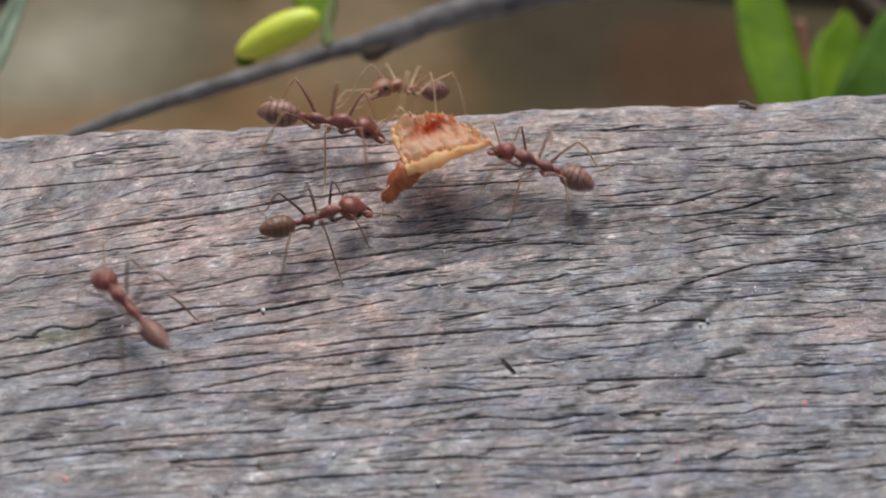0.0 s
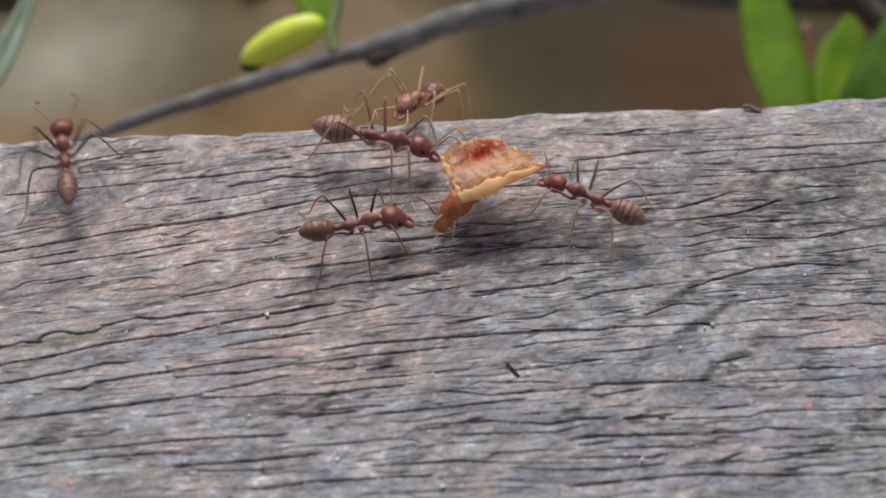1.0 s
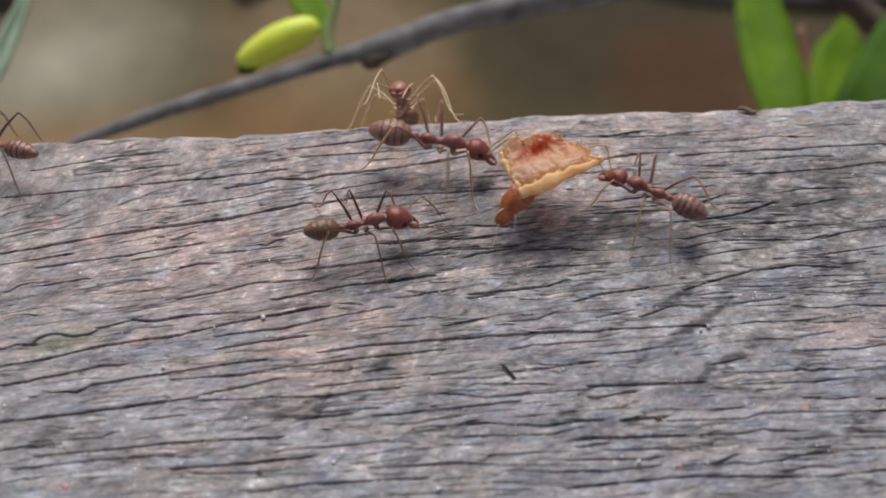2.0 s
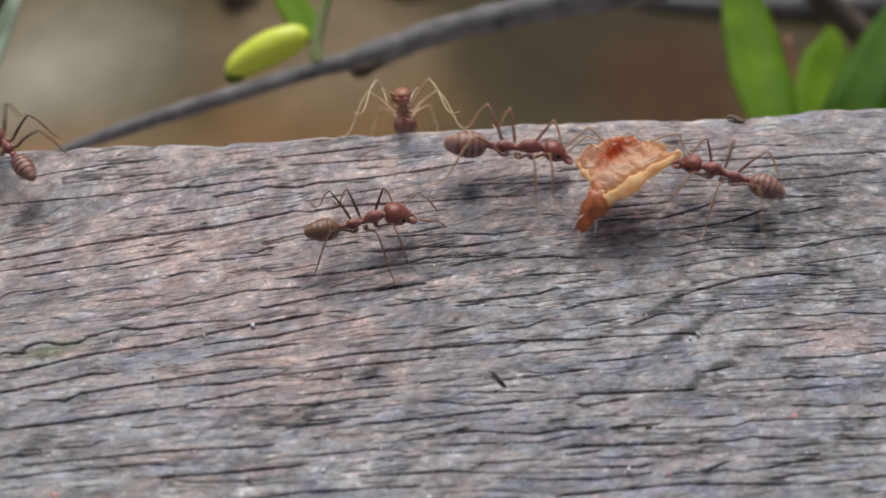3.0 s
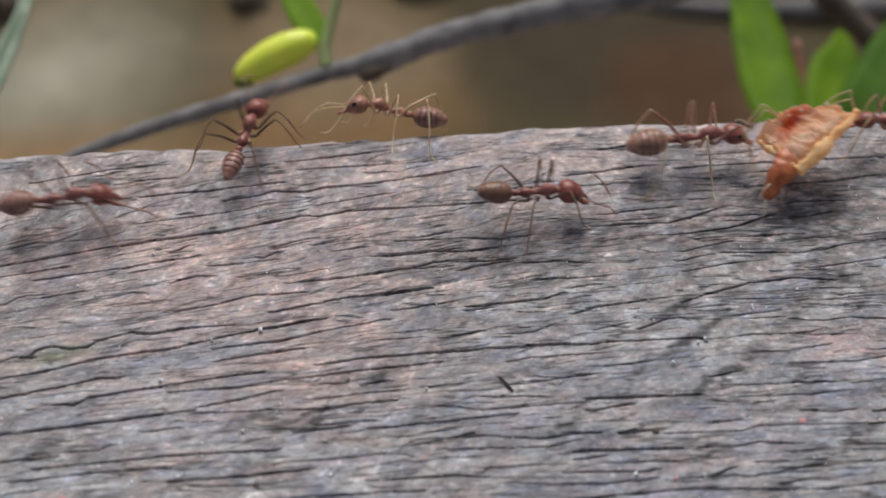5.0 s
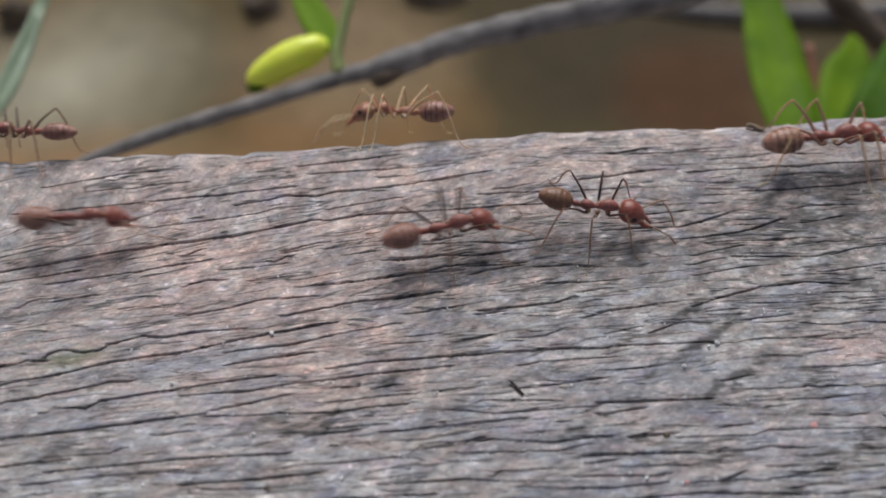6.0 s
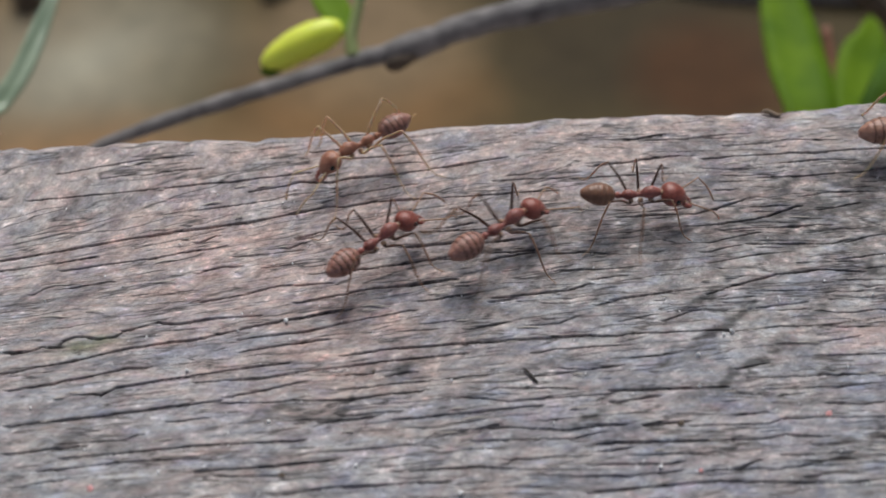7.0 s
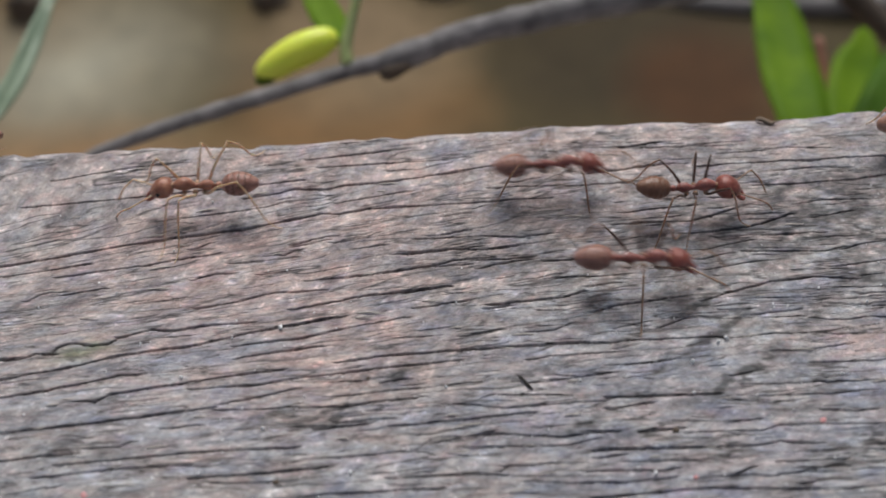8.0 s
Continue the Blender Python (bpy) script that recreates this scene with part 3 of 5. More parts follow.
def build_timber():
    rng = np.random.default_rng(11)
    back, front, tall, edge = 12.15, -62.0, 95.0, 0.6
    x = spaced((-200, 4.0), (-46, 0.6), (-37, 0.11), (38, 0.6), (46, 4.0), 200.0)
    # the outline across the timber, as a length s: back face, rounded back edge, top, front edge, front face
    s = spaced((-tall, 4.0), (-6, 0.15), (-1.2, 0.047), (32.5, 0.3), (back - front - 3, 0.4), (back - front + 3, 5.0), back - front + tall)
    X, S = np.meshgrid(x, s, indexing="ij")
    # nominal place on the outline
    top = back - front
    Y = np.where(S < 0, back, np.where(S > top, front, back - S))
    Z = np.where(S < 0, S, np.where(S > top, top - S, 0.0))
    # rounded edges
    for at, sign in ((0.0, 1), (top, -1)):
        near = np.abs(S - at) < edge * 2
        a = np.clip((S - at) / (edge * 2), -1, 1)
        drop = edge * 0.55 * (1 - np.abs(a)) ** 2
        Y = np.where(near, Y - sign * drop, Y)
        Z = np.where(near, Z - drop, Z)
    # the grain bends: it climbs on one side and runs level on the other
    climb = 0.16 * np.exp(-((Y - 1.0) / 10.0) ** 2) + 0.015
    run = -6.0 * np.log1p(np.exp(-(X - 7.0) / 6.0))
    run = np.maximum(run, -45)
    G = np.where((S >= 0) & (S <= top), Y - climb * run, Y + Z)
    wob = 0.25 * lattice(rng, X * 0.11, G * 0.25) + 0.07 * lattice(rng, X * 0.45, G * 0.6)
    GW = G + wob
    H = np.zeros_like(X)
    H += 0.11 * lattice(rng, X * 0.05, GW * 0.16)
    H += 0.03 * lattice(rng, X * 0.05, GW * 0.6)
    H += 0.016 * lattice(rng, X * 0.12, GW * 1.5)
    H += 0.010 * lattice(rng, X * 0.4, GW * 2.4)
    H += 0.007 * lattice(rng, X * 1.3, GW * 4.5)
    H += 0.010 * lattice(rng, X * 3.0, GW * 7.5)
    flat = H.copy()
    # natural checks: where slow noise crosses zero along the grain, w is their half width
    fray = 0.05 * lattice(rng, X * 1.6, GW * 0.7) + 0.03 * lattice(rng, X * 4.5, GW * 1.2)
    thin = np.clip(0.8 + 0.6 * lattice(rng, X * 0.8, GW * 0.9), 0.3, 1.5)
    calm = 0.4 + 0.6 / (1 + np.exp(-(X - 0.12 * Y + 4) / 4.0))  # the rosy end is less checked
    for freq, along, w, deep, cut in ((1.0, 0.06, 0.03, 0.2, 0.32), (1.5, 0.09, 0.028, 0.2, 0.3), (2.2, 0.14, 0.027, 0.18, 0.28), (2.9, 0.2, 0.026, 0.16, 0.28)):
        GF = GW + fray
        n = lattice(rng, X * along + 17, GF * freq) + 0.15 * lattice(rng, X * along * 3, GF * freq * 2)
        slope = np.abs(np.gradient(n, axis=1) / np.gradient(GF, axis=1)) + 0.25 * freq
        mask = np.clip((lattice(rng, X * along * 3.1, GW * freq * 0.9) - cut) * 4, 0, 1)
        mask *= np.clip((slope / freq - 0.25) / 0.5 - 0.5, 0, 1)
        H -= deep * calm * mask * np.exp(-np.minimum((np.abs(n) / slope / (w * thin)) ** 3, 30))
    # the back edge is not quite straight
    lean = np.where(S < top / 2, 0.30 * X / 34 + 0.42 / (1 + np.exp((X - 9) / 4.0)) + 0.28 / (1 + np.exp(-(X - 2) / 3.0)) - 0.2 * np.exp(-((X + 11) / 4.0) ** 2) + 0.28 * np.exp(-((X - 7) / 7.0) ** 2), 0)
    sway = lean * np.exp(-(S / 4.0) ** 2) + 0.13 * lattice(rng, X * 0.8, X * 0 + 5) * np.exp(-(S / 1.2) ** 2) + 0.25 * lattice(rng, X * 0.13, X * 0 + 7) * np.exp(-(S / 3.0) ** 2)
    # the bold cracks
    jag = 0.03 * lattice(rng, X * 0.5, GW * 0.5) + 0.03 * lattice(rng, X * 2.2, GW * 0.5) + 0.03 * lattice(rng, X * 5.0, GW * 0.5)
    thick = np.clip(0.95 + 0.5 * lattice(rng, X * 0.7, GW * 0.3), 0.55, 1.45)
    on_top = (S > -0.5) & (S < top)
    for w, pts in CRACKS:
        px, py = np.array([p[0] for p in pts]), np.array([p[1] for p in pts])
        col = (x > px[0] - 1) & (x < px[-1] + 1)
        line = np.interp(x[col], px, py)
        taper = np.clip(np.minimum(x[col] - px[0], px[-1] - x[col]) / 1.0 + 0.55, 0, 1)
        d = np.abs(Y[col] + sway[col] - line[:, None] + jag[col]) / (0.68 * w * thick[col])
        H[col] -= np.where(on_top[col], (0.3 + 4.5 * w) * taper[:, None] * np.exp(-np.minimum(d ** 3, 30)), 0)
    # shade inside the checks, put into the colour by their depth
    crack_shade = np.clip((flat - H) * 2.8 - 0.2, 0, 0.88)
    # nicks along the back edge
    H -= 0.25 * np.clip(lattice(rng, X * 0.6, X * 0 + 3) - 0.2, 0, 1) * np.exp(-(S / 0.8) ** 2)
    ny = np.where(S < top / 2, np.clip(-S / edge, -0.0, 1) * 1.0 + 0.35 * np.exp(-(S / 0.5) ** 2) * (S >= 0), -np.clip((S - top) / edge, 0, 1))
    nz = np.sqrt(np.clip(1 - ny ** 2, 0, 1))
    V = np.stack([X, Y + ny * H + sway, Z + nz * H], -1).reshape(-1, 3) * MM
    ni, nj = X.shape
    idx = np.arange(ni * nj).reshape(ni, nj)
    quads = np.stack([idx[:-1, :-1], idx[:-1, 1:], idx[1:, 1:], idx[1:, :-1]], -1).reshape(-1, 4)
    me = bpy.data.meshes.new("timber")
    caps = [list(map(int, idx[0, ::-1])), list(map(int, idx[-1, :]))]
    under = [[int(idx[i, 0]), int(idx[i + 1, 0]), int(idx[i + 1, -1]), int(idx[i, -1])] for i in range(ni - 1)]
    extra = caps + under
    me.vertices.add(len(V))
    me.vertices.foreach_set("co", V.ravel())
    loops = np.concatenate([quads.ravel(), np.array([v for f in extra for v in f])])
    sizes = np.concatenate([np.full(len(quads), 4), np.array([len(f) for f in extra])])
    me.loops.add(len(loops))
    me.loops.foreach_set("vertex_index", loops.astype(np.int32))
    me.polygons.add(len(sizes))
    me.polygons.foreach_set("loop_start", np.concatenate([[0], np.cumsum(sizes)[:-1]]).astype(np.int32))
    me.polygons.foreach_set("loop_total", sizes.astype(np.int32))
    me.polygons.foreach_set("use_smooth", np.ones(len(sizes), bool))
    me.update(calc_edges=True)
    me.validate()
    at = me.attributes.new("grain", "FLOAT_VECTOR", "POINT")
    at.data.foreach_set("vector", np.stack([X, GW, Z], -1).reshape(-1).astype(np.float32))
    soft = lambda bx, by, rx, ry: np.exp(-(((X - bx) / rx) ** 2 + ((Y - by - 0.12 * (X - bx)) / ry) ** 2))
    rosy = 0.9 * soft(-14, 0, 16, 9) + 0.5 * soft(0, 8, 34, 4) + 0.6 * soft(4.7, -12.2, 1.6, 0.9) + 0.8 * soft(26.5, -7.6, 2.6, 1.2) + 0.5 * soft(-7, -7.5, 6, 3) + 0.3 * soft(18, 3, 12, 3)
    rosy = np.clip(rosy + 0.16 + 0.12 / (1 + np.exp(-(Y + 1) / 2.0)) + 0.25 * lattice(rng, X * 0.12, GW * 0.3), 0, 1)
    bend = 0.45 * lattice(rng, X * 0.55, Y * 0.55) + 0.25 * lattice(rng, X * 1.4, GW * 2.0) + 0.15 * lattice(rng, X * 3.1, GW * 5.0)
    streak = lambda bx, by, long, wide, turn: np.exp(-((((X - bx) * math.cos(turn) + (Y - by) * math.sin(turn)) / long) ** 2 + ((-(X - bx) * math.sin(turn) + (Y - by) * math.cos(turn) + bend) / wide) ** 2))
    # dark smears running slantwise over the grain, broken by it
    stain = np.zeros_like(X)
    for bx, by, long, wide, turn, deep in ((15.6, -3.9, 2.9, 0.36, 0.59, 1.0), (17.0, -6.1, 3.8, 0.42, 0.73, 1.1), (17.8, -9.2, 3.4, 0.42, 0.56, 1.0), (25.6, -14.1, 1.6, 0.6, 0.45, 1.0), (8.6, -13.8, 1.8, 0.35, 0.30, 0.9), (7.2, -12.4, 1.3, 0.35, 0.26, 1.1), (28.0, -2.7, 2.0, 0.5, -0.3, 0.8), (-8.4, -11.0, 1.7, 0.35, 0.88, 1.0), (-12.4, -10.9, 1.1, 0.35, 0.22, 0.8), (-4.1, -8.4, 1.3, 0.35, 0.42, 0.9), (-23.2, -9.2, 1.2, 0.3, -0.06, 0.7), (23.5, -4.6, 2.6, 0.35, 0.7, 0.8), (12.2, -9.6, 1.8, 0.3, 0.7, 0.6)):
        stain = np.maximum(stain, deep * streak(bx, by, long, wide, turn))
    stain += 0.45 * soft(23, -15.9, 2.2, 1.0) + 0.35 * soft(12.6, -13.2, 0.5, 0.35) + 0.35 * soft(6.8, -12.9, 1.1, 0.6) + 0.30 * soft(-4.8, -8.8, 1.0, 0.5) + 0.30 * soft(-13, -11.3, 1.2, 0.5) + 0.40 * soft(-12.2, -15.5, 0.5, 0.3) + 0.30 * soft(15.1, -7.6, 1.3, 0.5) + 0.30 * soft(18.5, -9.3, 1.4, 0.5) + 0.25 * soft(-22.5, -9.6, 0.8, 0.3) + 0.30 * soft(4, 1.5, 9, 3.5) + 0.45 * soft(20, 3, 13, 3.4) + 0.40 * soft(27, 1.5, 6, 5)
    stain = np.clip(stain * (0.8 + 0.7 * lattice(rng, X * 1.1, GW * 2.6) + 0.6 * lattice(rng, X * 2.6, GW * 5.5)), 0, 0.85)
    bluish = np.clip(0.8 * soft(20.8, -3.5, 4, 1.2) + 0.7 * soft(-15.4, -5.9, 3.5, 0.7) + 0.6 * soft(-19, -6.5, 3, 0.8) + 0.3 * soft(-5, 10, 9, 1.6) + 0.30 * soft(20, -12, 16, 9) + 0.33 / (1 + np.exp((Y + 5) / 2.0)) + 0.5 * lattice(rng, X * 0.2, GW * 0.8) - 0.12, 0, 0.8)
    fresh = np.clip((1.2 * soft(26.5, -7.6, 2.3, 1.0) + 1.2 * soft(4.7, -12.2, 1.5, 0.8) + 0.8 * soft(-13, -1.6, 5.5, 1.5) + 0.5 * soft(-18, 2.5, 5, 1.5) + 0.4 * soft(-8.5, -8.6, 2.5, 0.6) + 0.45 * soft(-6, -5.2, 2.6, 0.6)) * (1 + 0.5 * lattice(rng, X * 0.9, GW * 1.8)), 0, 0.85)
    moss = np.clip(0.75 * soft(-25.3, -5.4, 1.8, 0.7) * (1 + 0.6 * lattice(rng, X * 1.2, GW * 2.0)), 0, 0.7)
    for name, values in (("fresh", fresh), ("moss", moss), ("rosy", rosy), ("stain", stain), ("bluish", bluish), ("crack_shade", crack_shade)):
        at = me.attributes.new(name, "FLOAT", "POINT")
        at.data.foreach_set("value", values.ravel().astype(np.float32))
    me.materials.append(WOOD)
    ob = new("timber", me)
    tagged(ob, "weathered grey timber with cracked grain and rosy patches", "timber beam")


build_timber()


# ---------------------------------------------------------------- plants behind the timber
def build_twig():
    path = smooth_path([(-70, 26, -94), (-62, 24, -45), (-44.0, 25.5, -24.1), (-36.0, 29.4, -22.3), (-30.2, 31.9, -21.5), (-19.4, 35.6, -21.0), (-8.3, 39.1, -20.5), (-3.8, 39.8, -19.9), (3.1, 42.2, -19.3), (14.7, 44.4, -18.5), (32.5, 48.1, -17.7), (60, 55, -12)], 70)
    radii = []
    for i, p in enumerate(path):
        u = i / 69
        r = 0.30 + 1.08 * u + 0.12 * noise.noise(Vector((p[0] * 0.3, 0, 0)))
        r += 0.3 * math.exp(-((p[0] + 3.6) / 1.8) ** 2) + 0.32 / (1 + math.exp(-(p[0] + 3.0) / 2.0))
        radii.append(r)
    ob = finish("twig", tube(path, radii, 14, rough=0.2), BARK)
    tagged(ob, "grey bare twig with a green bud, behind the timber", "twig")
    knot = finish("knot", tube(smooth_path([(-6.1, 38.1, -20.6), (-4.5, 38.5, -20.2), (-2.7, 39.0, -19.9)], 9), [0.25, 0.6, 0.8, 0.9, 0.95, 0.88, 0.7, 0.5, 0.2], 10, rough=0.3, seed=2), BARK_DARK, ob, "dark knot")
    stem = finish("stem", tube(smooth_path([(-9.3, 39.3, -20.2), (-9.4, 40.7, -19.2), (-8.9, 42.4, -18.0), (-8.2, 44.2, -16.6), (-7.0, 47.3, -14.3)], 14), [0.75, 0.7, 0.66, 0.62, 0.6, 0.58, 0.56, 0.54, 0.52, 0.5, 0.5, 0.5, 0.48, 0.45], 10, rough=0.06), STEM, ob, "pale green stem")
    path = smooth_path([(-18.5, 39.1, -20.9), (-17.1, 39.6, -20.5), (-14.3, 40.7, -19.5), (-11.6, 41.5, -18.9), (-10.2, 41.7, -18.7)], 22)
    rad = [max(0.12, 1.72 * (math.sin(math.pi * min(1.0, 0.03 + 0.90 * (i / 21) ** 1.0))) ** 0.72) for i in range(22)]
    bud = finish("bud", tube(path, rad, 18, rough=0.05, seed=5), BUD, ob, "plump lime-green bud")
    # bud's end coloured darker: shading on its tip put into the colour
    finish("bud_tip", tube([(-18.6, 38.7, -21.2), (-18.0, 38.75, -21.2), (-17.2, 38.9, -21.0), (-16.4, 39.2, -20.8)], [0.25, 0.66, 0.74, 0.4], 10), LEAF_DARK, bud, "dark olive tip")
    finish("leaf", leaf([(-10.2, 41.2, -18.9), (-10.8, 43.6, -19.0), (-11.8, 46.1, -19.1), (-13.1, 49.6, -19.1), (-15.4, 54.9, -19.1)], 3.4, (0.2, -0.4, 0.9), fold=0.3), LEAF, ob, "narrow green leaf")


def build_seedling():
    stalk = tube(smooth_path([(46, 30, -95), (45.2, 33, -62), (45.5, 42.0, -43.2), (45.8, 47.5, -40.5), (45.8, 52.0, -38.5), (45.6, 56.5, -36.4)], 18), [0.85 - 0.02 * i for i in range(18)], 10, rough=0.05)
    ob = finish("seedling", stalk, RED_STEM)
    tagged(ob, "green-leaved seedling with a reddish stalk", "plant")
    view = (0.0, -0.45, 0.9)
    finish("leaf", leaf([(39.0, 30.7, -33.0), (39.1, 36.1, -32.8), (39.5, 41.1, -33.0), (39.6, 45.7, -33.4), (39.8, 50.4, -33.7), (40.1, 55.2, -33.9), (40.2, 60.7, -33.7), (39.4, 68.3, -33.2), (37.9, 75.5, -33.0)], 7.0, view, 22), LEAF, ob)
    finish("leaf", leaf([(44.0, 35.3, -35.8), (45.7, 41.3, -36.3), (47.6, 47.3, -36.7), (49.1, 51.6, -36.9), (50.6, 54.6, -36.8), (51.3, 57.9, -36.3)], 6.6, view), LEAF, ob)
    finish("leaf", leaf([(42.1, 32.1, -31.9), (45.2, 36.1, -31.4), (48.0, 40.0, -30.9), (51.1, 44.7, -31.2), (54.2, 49.5, -31.3), (57.5, 54.9, -31.0), (62.0, 62.5, -30.2)], 6.4, (-0.3, -0.4, 0.9), 22), LEAF_DARK, ob, "deep green leaf")
    finish("leaf", leaf([(52.6, 38.5, -40.5), (54.2, 42.3, -40.1), (56.2, 47.4, -40.1), (58.6, 52.1, -40.3), (60.2, 55.1, -40.6)], 4.8, view), LEAF, ob)


def build_others():
    ob = finish("grass_blade", leaf([(-56, 26, -95), (-54, 31, -60), (-47.4, 32.9, -23.8), (-45.0, 37.0, -22.7), (-43.3, 40.3, -22.1), (-42.3, 43.5, -21.5), (-41.6, 46.7, -21.1), (-40.8, 50.1, -20.4), (-40.2, 54.6, -19.1), (-34, 60, 6)], 2.1, (0.3, -0.35, 0.9), 36, 0.5, 0.45), BLADE)
    tagged(ob, "narrow grey-green grass blade", "grass blade")
    ob = finish("branch", tube(smooth_path([(30, 88, -25), (41, 77, -31), (49.0, 69.6, -35.9), (52.9, 65.2, -38.8), (57.5, 61.0, -41.2), (62.4, 56.3, -44.4), (72, 45, -60), (80, 40, -95)], 26), [1.3 + 0.03 * i for i in range(26)], 10, rough=0.1, seed=4), BARK_DARK)
    tagged(ob, "dark brown thin branch", "branch")
    ob = finish("branch", tube(smooth_path([(24, 131, -94), (37, 125.5, -92.5), (58, 121, -92), (86, 120, -92), (140, 121, -92)], 26), [1.1 + 0.05 * i for i in range(26)], 10, rough=0.15, seed=6), BARK)
    tagged(ob, "fallen grey-brown branch on the soil", "branch")


def build_clod(x, y, wide, deep, seed):
    bm = bmesh.new()
    bmesh.ops.create_icosphere(bm, subdivisions=4, radius=1.0)
    for v in bm.verts:
        k = 1 + 0.35 * noise.noise(v.co * 1.4 + Vector((seed, 0, 0))) + 0.12 * noise.noise(v.co * 4 + Vector((seed, 0, 0)))
        v.co = Vector((v.co.x * wide, v.co.y * deep, v.co.z * 3.5)) * k * MM
    ob = finish("soil_clod", bm, BARK_DARK)
    ob.matrix_basis = mm(x, y, -93.5)
    tagged(ob, "dark clod lying on the soil", "soil clod", "soil clods")


build_twig()
build_seedling()
build_others()
build_clod(-29.5, 129.5, 4.2, 3.6, 3)
build_clod(3, 130, 7.0, 3.6, 8)
build_clod(-76, 130.5, 3.6, 3.2, 13)


# ---------------------------------------------------------------- small things on the wood
def build_splinter():
    ob = finish("splinter", tube(smooth_path([(-0.66, 0, 0), (-0.25, 0.04, 0.05), (0.25, -0.03, 0.04), (0.66, 0, 0)], 9), [0.05, 0.09, 0.1, 0.09, 0.1, 0.11, 0.1, 0.09, 0.04], 8, rough=0.4), CHAR)
    ob.matrix_basis = mm(3.7, -9.4, 0.1, 0, 4, -50)
    tagged(ob, "tiny black splinter lying on the wood", "splinter")
    ob = finish("wood_chip", tube(smooth_path([(-0.75, 0.05, 0.05), (-0.3, 0.1, 0.2), (0.1, 0.0, 0.12), (0.45, -0.06, 0.1), (0.7, -0.02, 0.28)], 16), [0.06, 0.16, 0.2, 0.19, 0.17, 0.18, 0.2, 0.17, 0.14, 0.16, 0.15, 0.12, 0.1, 0.1, 0.08, 0.03], 10, 0.7, rough=0.6, seed=3), CHIP)
    ob.matrix_basis = mm(23.3, 11.75, 0.02, 0, 0, -14)
    tagged(ob, "dark brown wood chip on the timber's edge", "wood chip")


def build_grit():
    rng = random.Random(5)
    places = [(-12.1, -4.4, 1.5), (17.1, -6.7, 1.6), (16.5, -7.0, 1.2), (14.6, -8.4, 1.5), (-18.4, -7.8, 1.3), (-13.0, -11.8, 1.2), (11.1, -16.1, 1.4), (10.1, -15.7, 1.0), (-19.6, -14.9, 1.2), (-16.8, -14.7, 1.1), (14.3, -10.7, 1.2), (-1.4, -9.4, 1.2), (-7.5, -15.1, 1.2), (-1.2, -17.2, 1.5), (-15.3, -5.0, 0.9), (26.9, -4.4, 1.0), (24.0, -9.8, 1.1)]
    places += [(rng.uniform(-30, 32), -18 + 27 * rng.random() ** 1.6, rng.uniform(0.28, 0.75)) for _ in range(220)]
    bm = bmesh.new()
    for x, y, k in places:
        made = bmesh.ops.create_icosphere(bm, subdivisions=1, radius=0.105 * k)
        for v in made["verts"]:
            v.co *= 1 + 0.9 * noise.noise(v.co * 9000 + Vector((x, y, 0)))
            v.co = v.co + Vector((x, y, 0.08))
    for v in bm.verts:
        v.co *= MM
    ob = finish("grit", bm, GRIT, smooth=False)
    tagged(ob, "scattered white grains of grit on the wood", "grit", kind="stuff")


def build_slivers():
    """Lifted fibres and flakes of the timber's own surface, along its grain."""
    timber = bpy.data.objects["timber"]
    rng = random.Random(21)
    shapes = []
    for i in range(6):
        long, w = rng.uniform(0.5, 1.7), rng.uniform(0.035, 0.075)
        path = smooth_path([(-long / 2, 0, -0.02), (-long / 6, rng.uniform(-0.04, 0.04), 0.03), (long / 5, rng.uniform(-0.05, 0.05), 0.045), (long / 2, rng.uniform(-0.06, 0.06), rng.uniform(0.02, 0.09))], 7)
        ob = finish("sliver", tube(path, [w * 0.3, w * 0.8, w, w, w * 0.9, w * 0.6, w * 0.15], 5, 0.6, rough=0.5, seed=i), PALE_WOOD, timber)
        shapes.append(ob.data)
        ob.matrix_basis = mm(rng.uniform(-26, 26), rng.uniform(-15, 9), 0.05, 0, 0, rng.uniform(-3, 8))
    for i in range(84):
        ob = new("sliver", rng.choice(shapes))
        ob.parent = timber
        x, y = rng.uniform(-29, 32), rng.uniform(-17, 10.5)
        ob.matrix_basis = mm(x, y, rng.uniform(0.02, 0.07), rng.uniform(-20, 20), rng.uniform(-3, 3), (5 if x < 6 else 1) + rng.uniform(-6, 6))


def build_crumb(x, y, size, mat, seed):
    bm = bmesh.new()
    bmesh.ops.create_icosphere(bm, subdivisions=3, radius=size * MM)
    for v in bm.verts:
        v.co *= 1 + 0.5 * noise.noise(v.co * 4000 + Vector((seed, 0, 0))) + 0.25 * noise.noise(v.co * 11000 + Vector((seed, 0, 0)))
        v.co.x *= 1.2
        v.co.z *= 0.35
    ob = finish("debris", bm, mat)
    ob.matrix_basis = mm(x, y, 0.03, 0, 0, 40 * seed)
    what = "tiny pink flake" if mat is PINK else "tiny dark brown crumb"
    tagged(ob, what + " of debris lying on the weathered wood", "debris", "debris on the wood")


build_splinter()
build_crumb(22.1, -13.0, 0.20, PINK, 1)
build_crumb(13.5, -16.5, 0.14, PINK, 2)
build_crumb(-23.7, -15.8, 0.18, PINK, 3)
build_crumb(-12.1, -15.5, 0.17, BARK_DARK, 4)
build_crumb(12.8, -13.2, 0.18, BARK_DARK, 5)
build_crumb(-6.4, -8.5, 0.11, BARK_DARK, 6)
build_grit()
build_slivers()


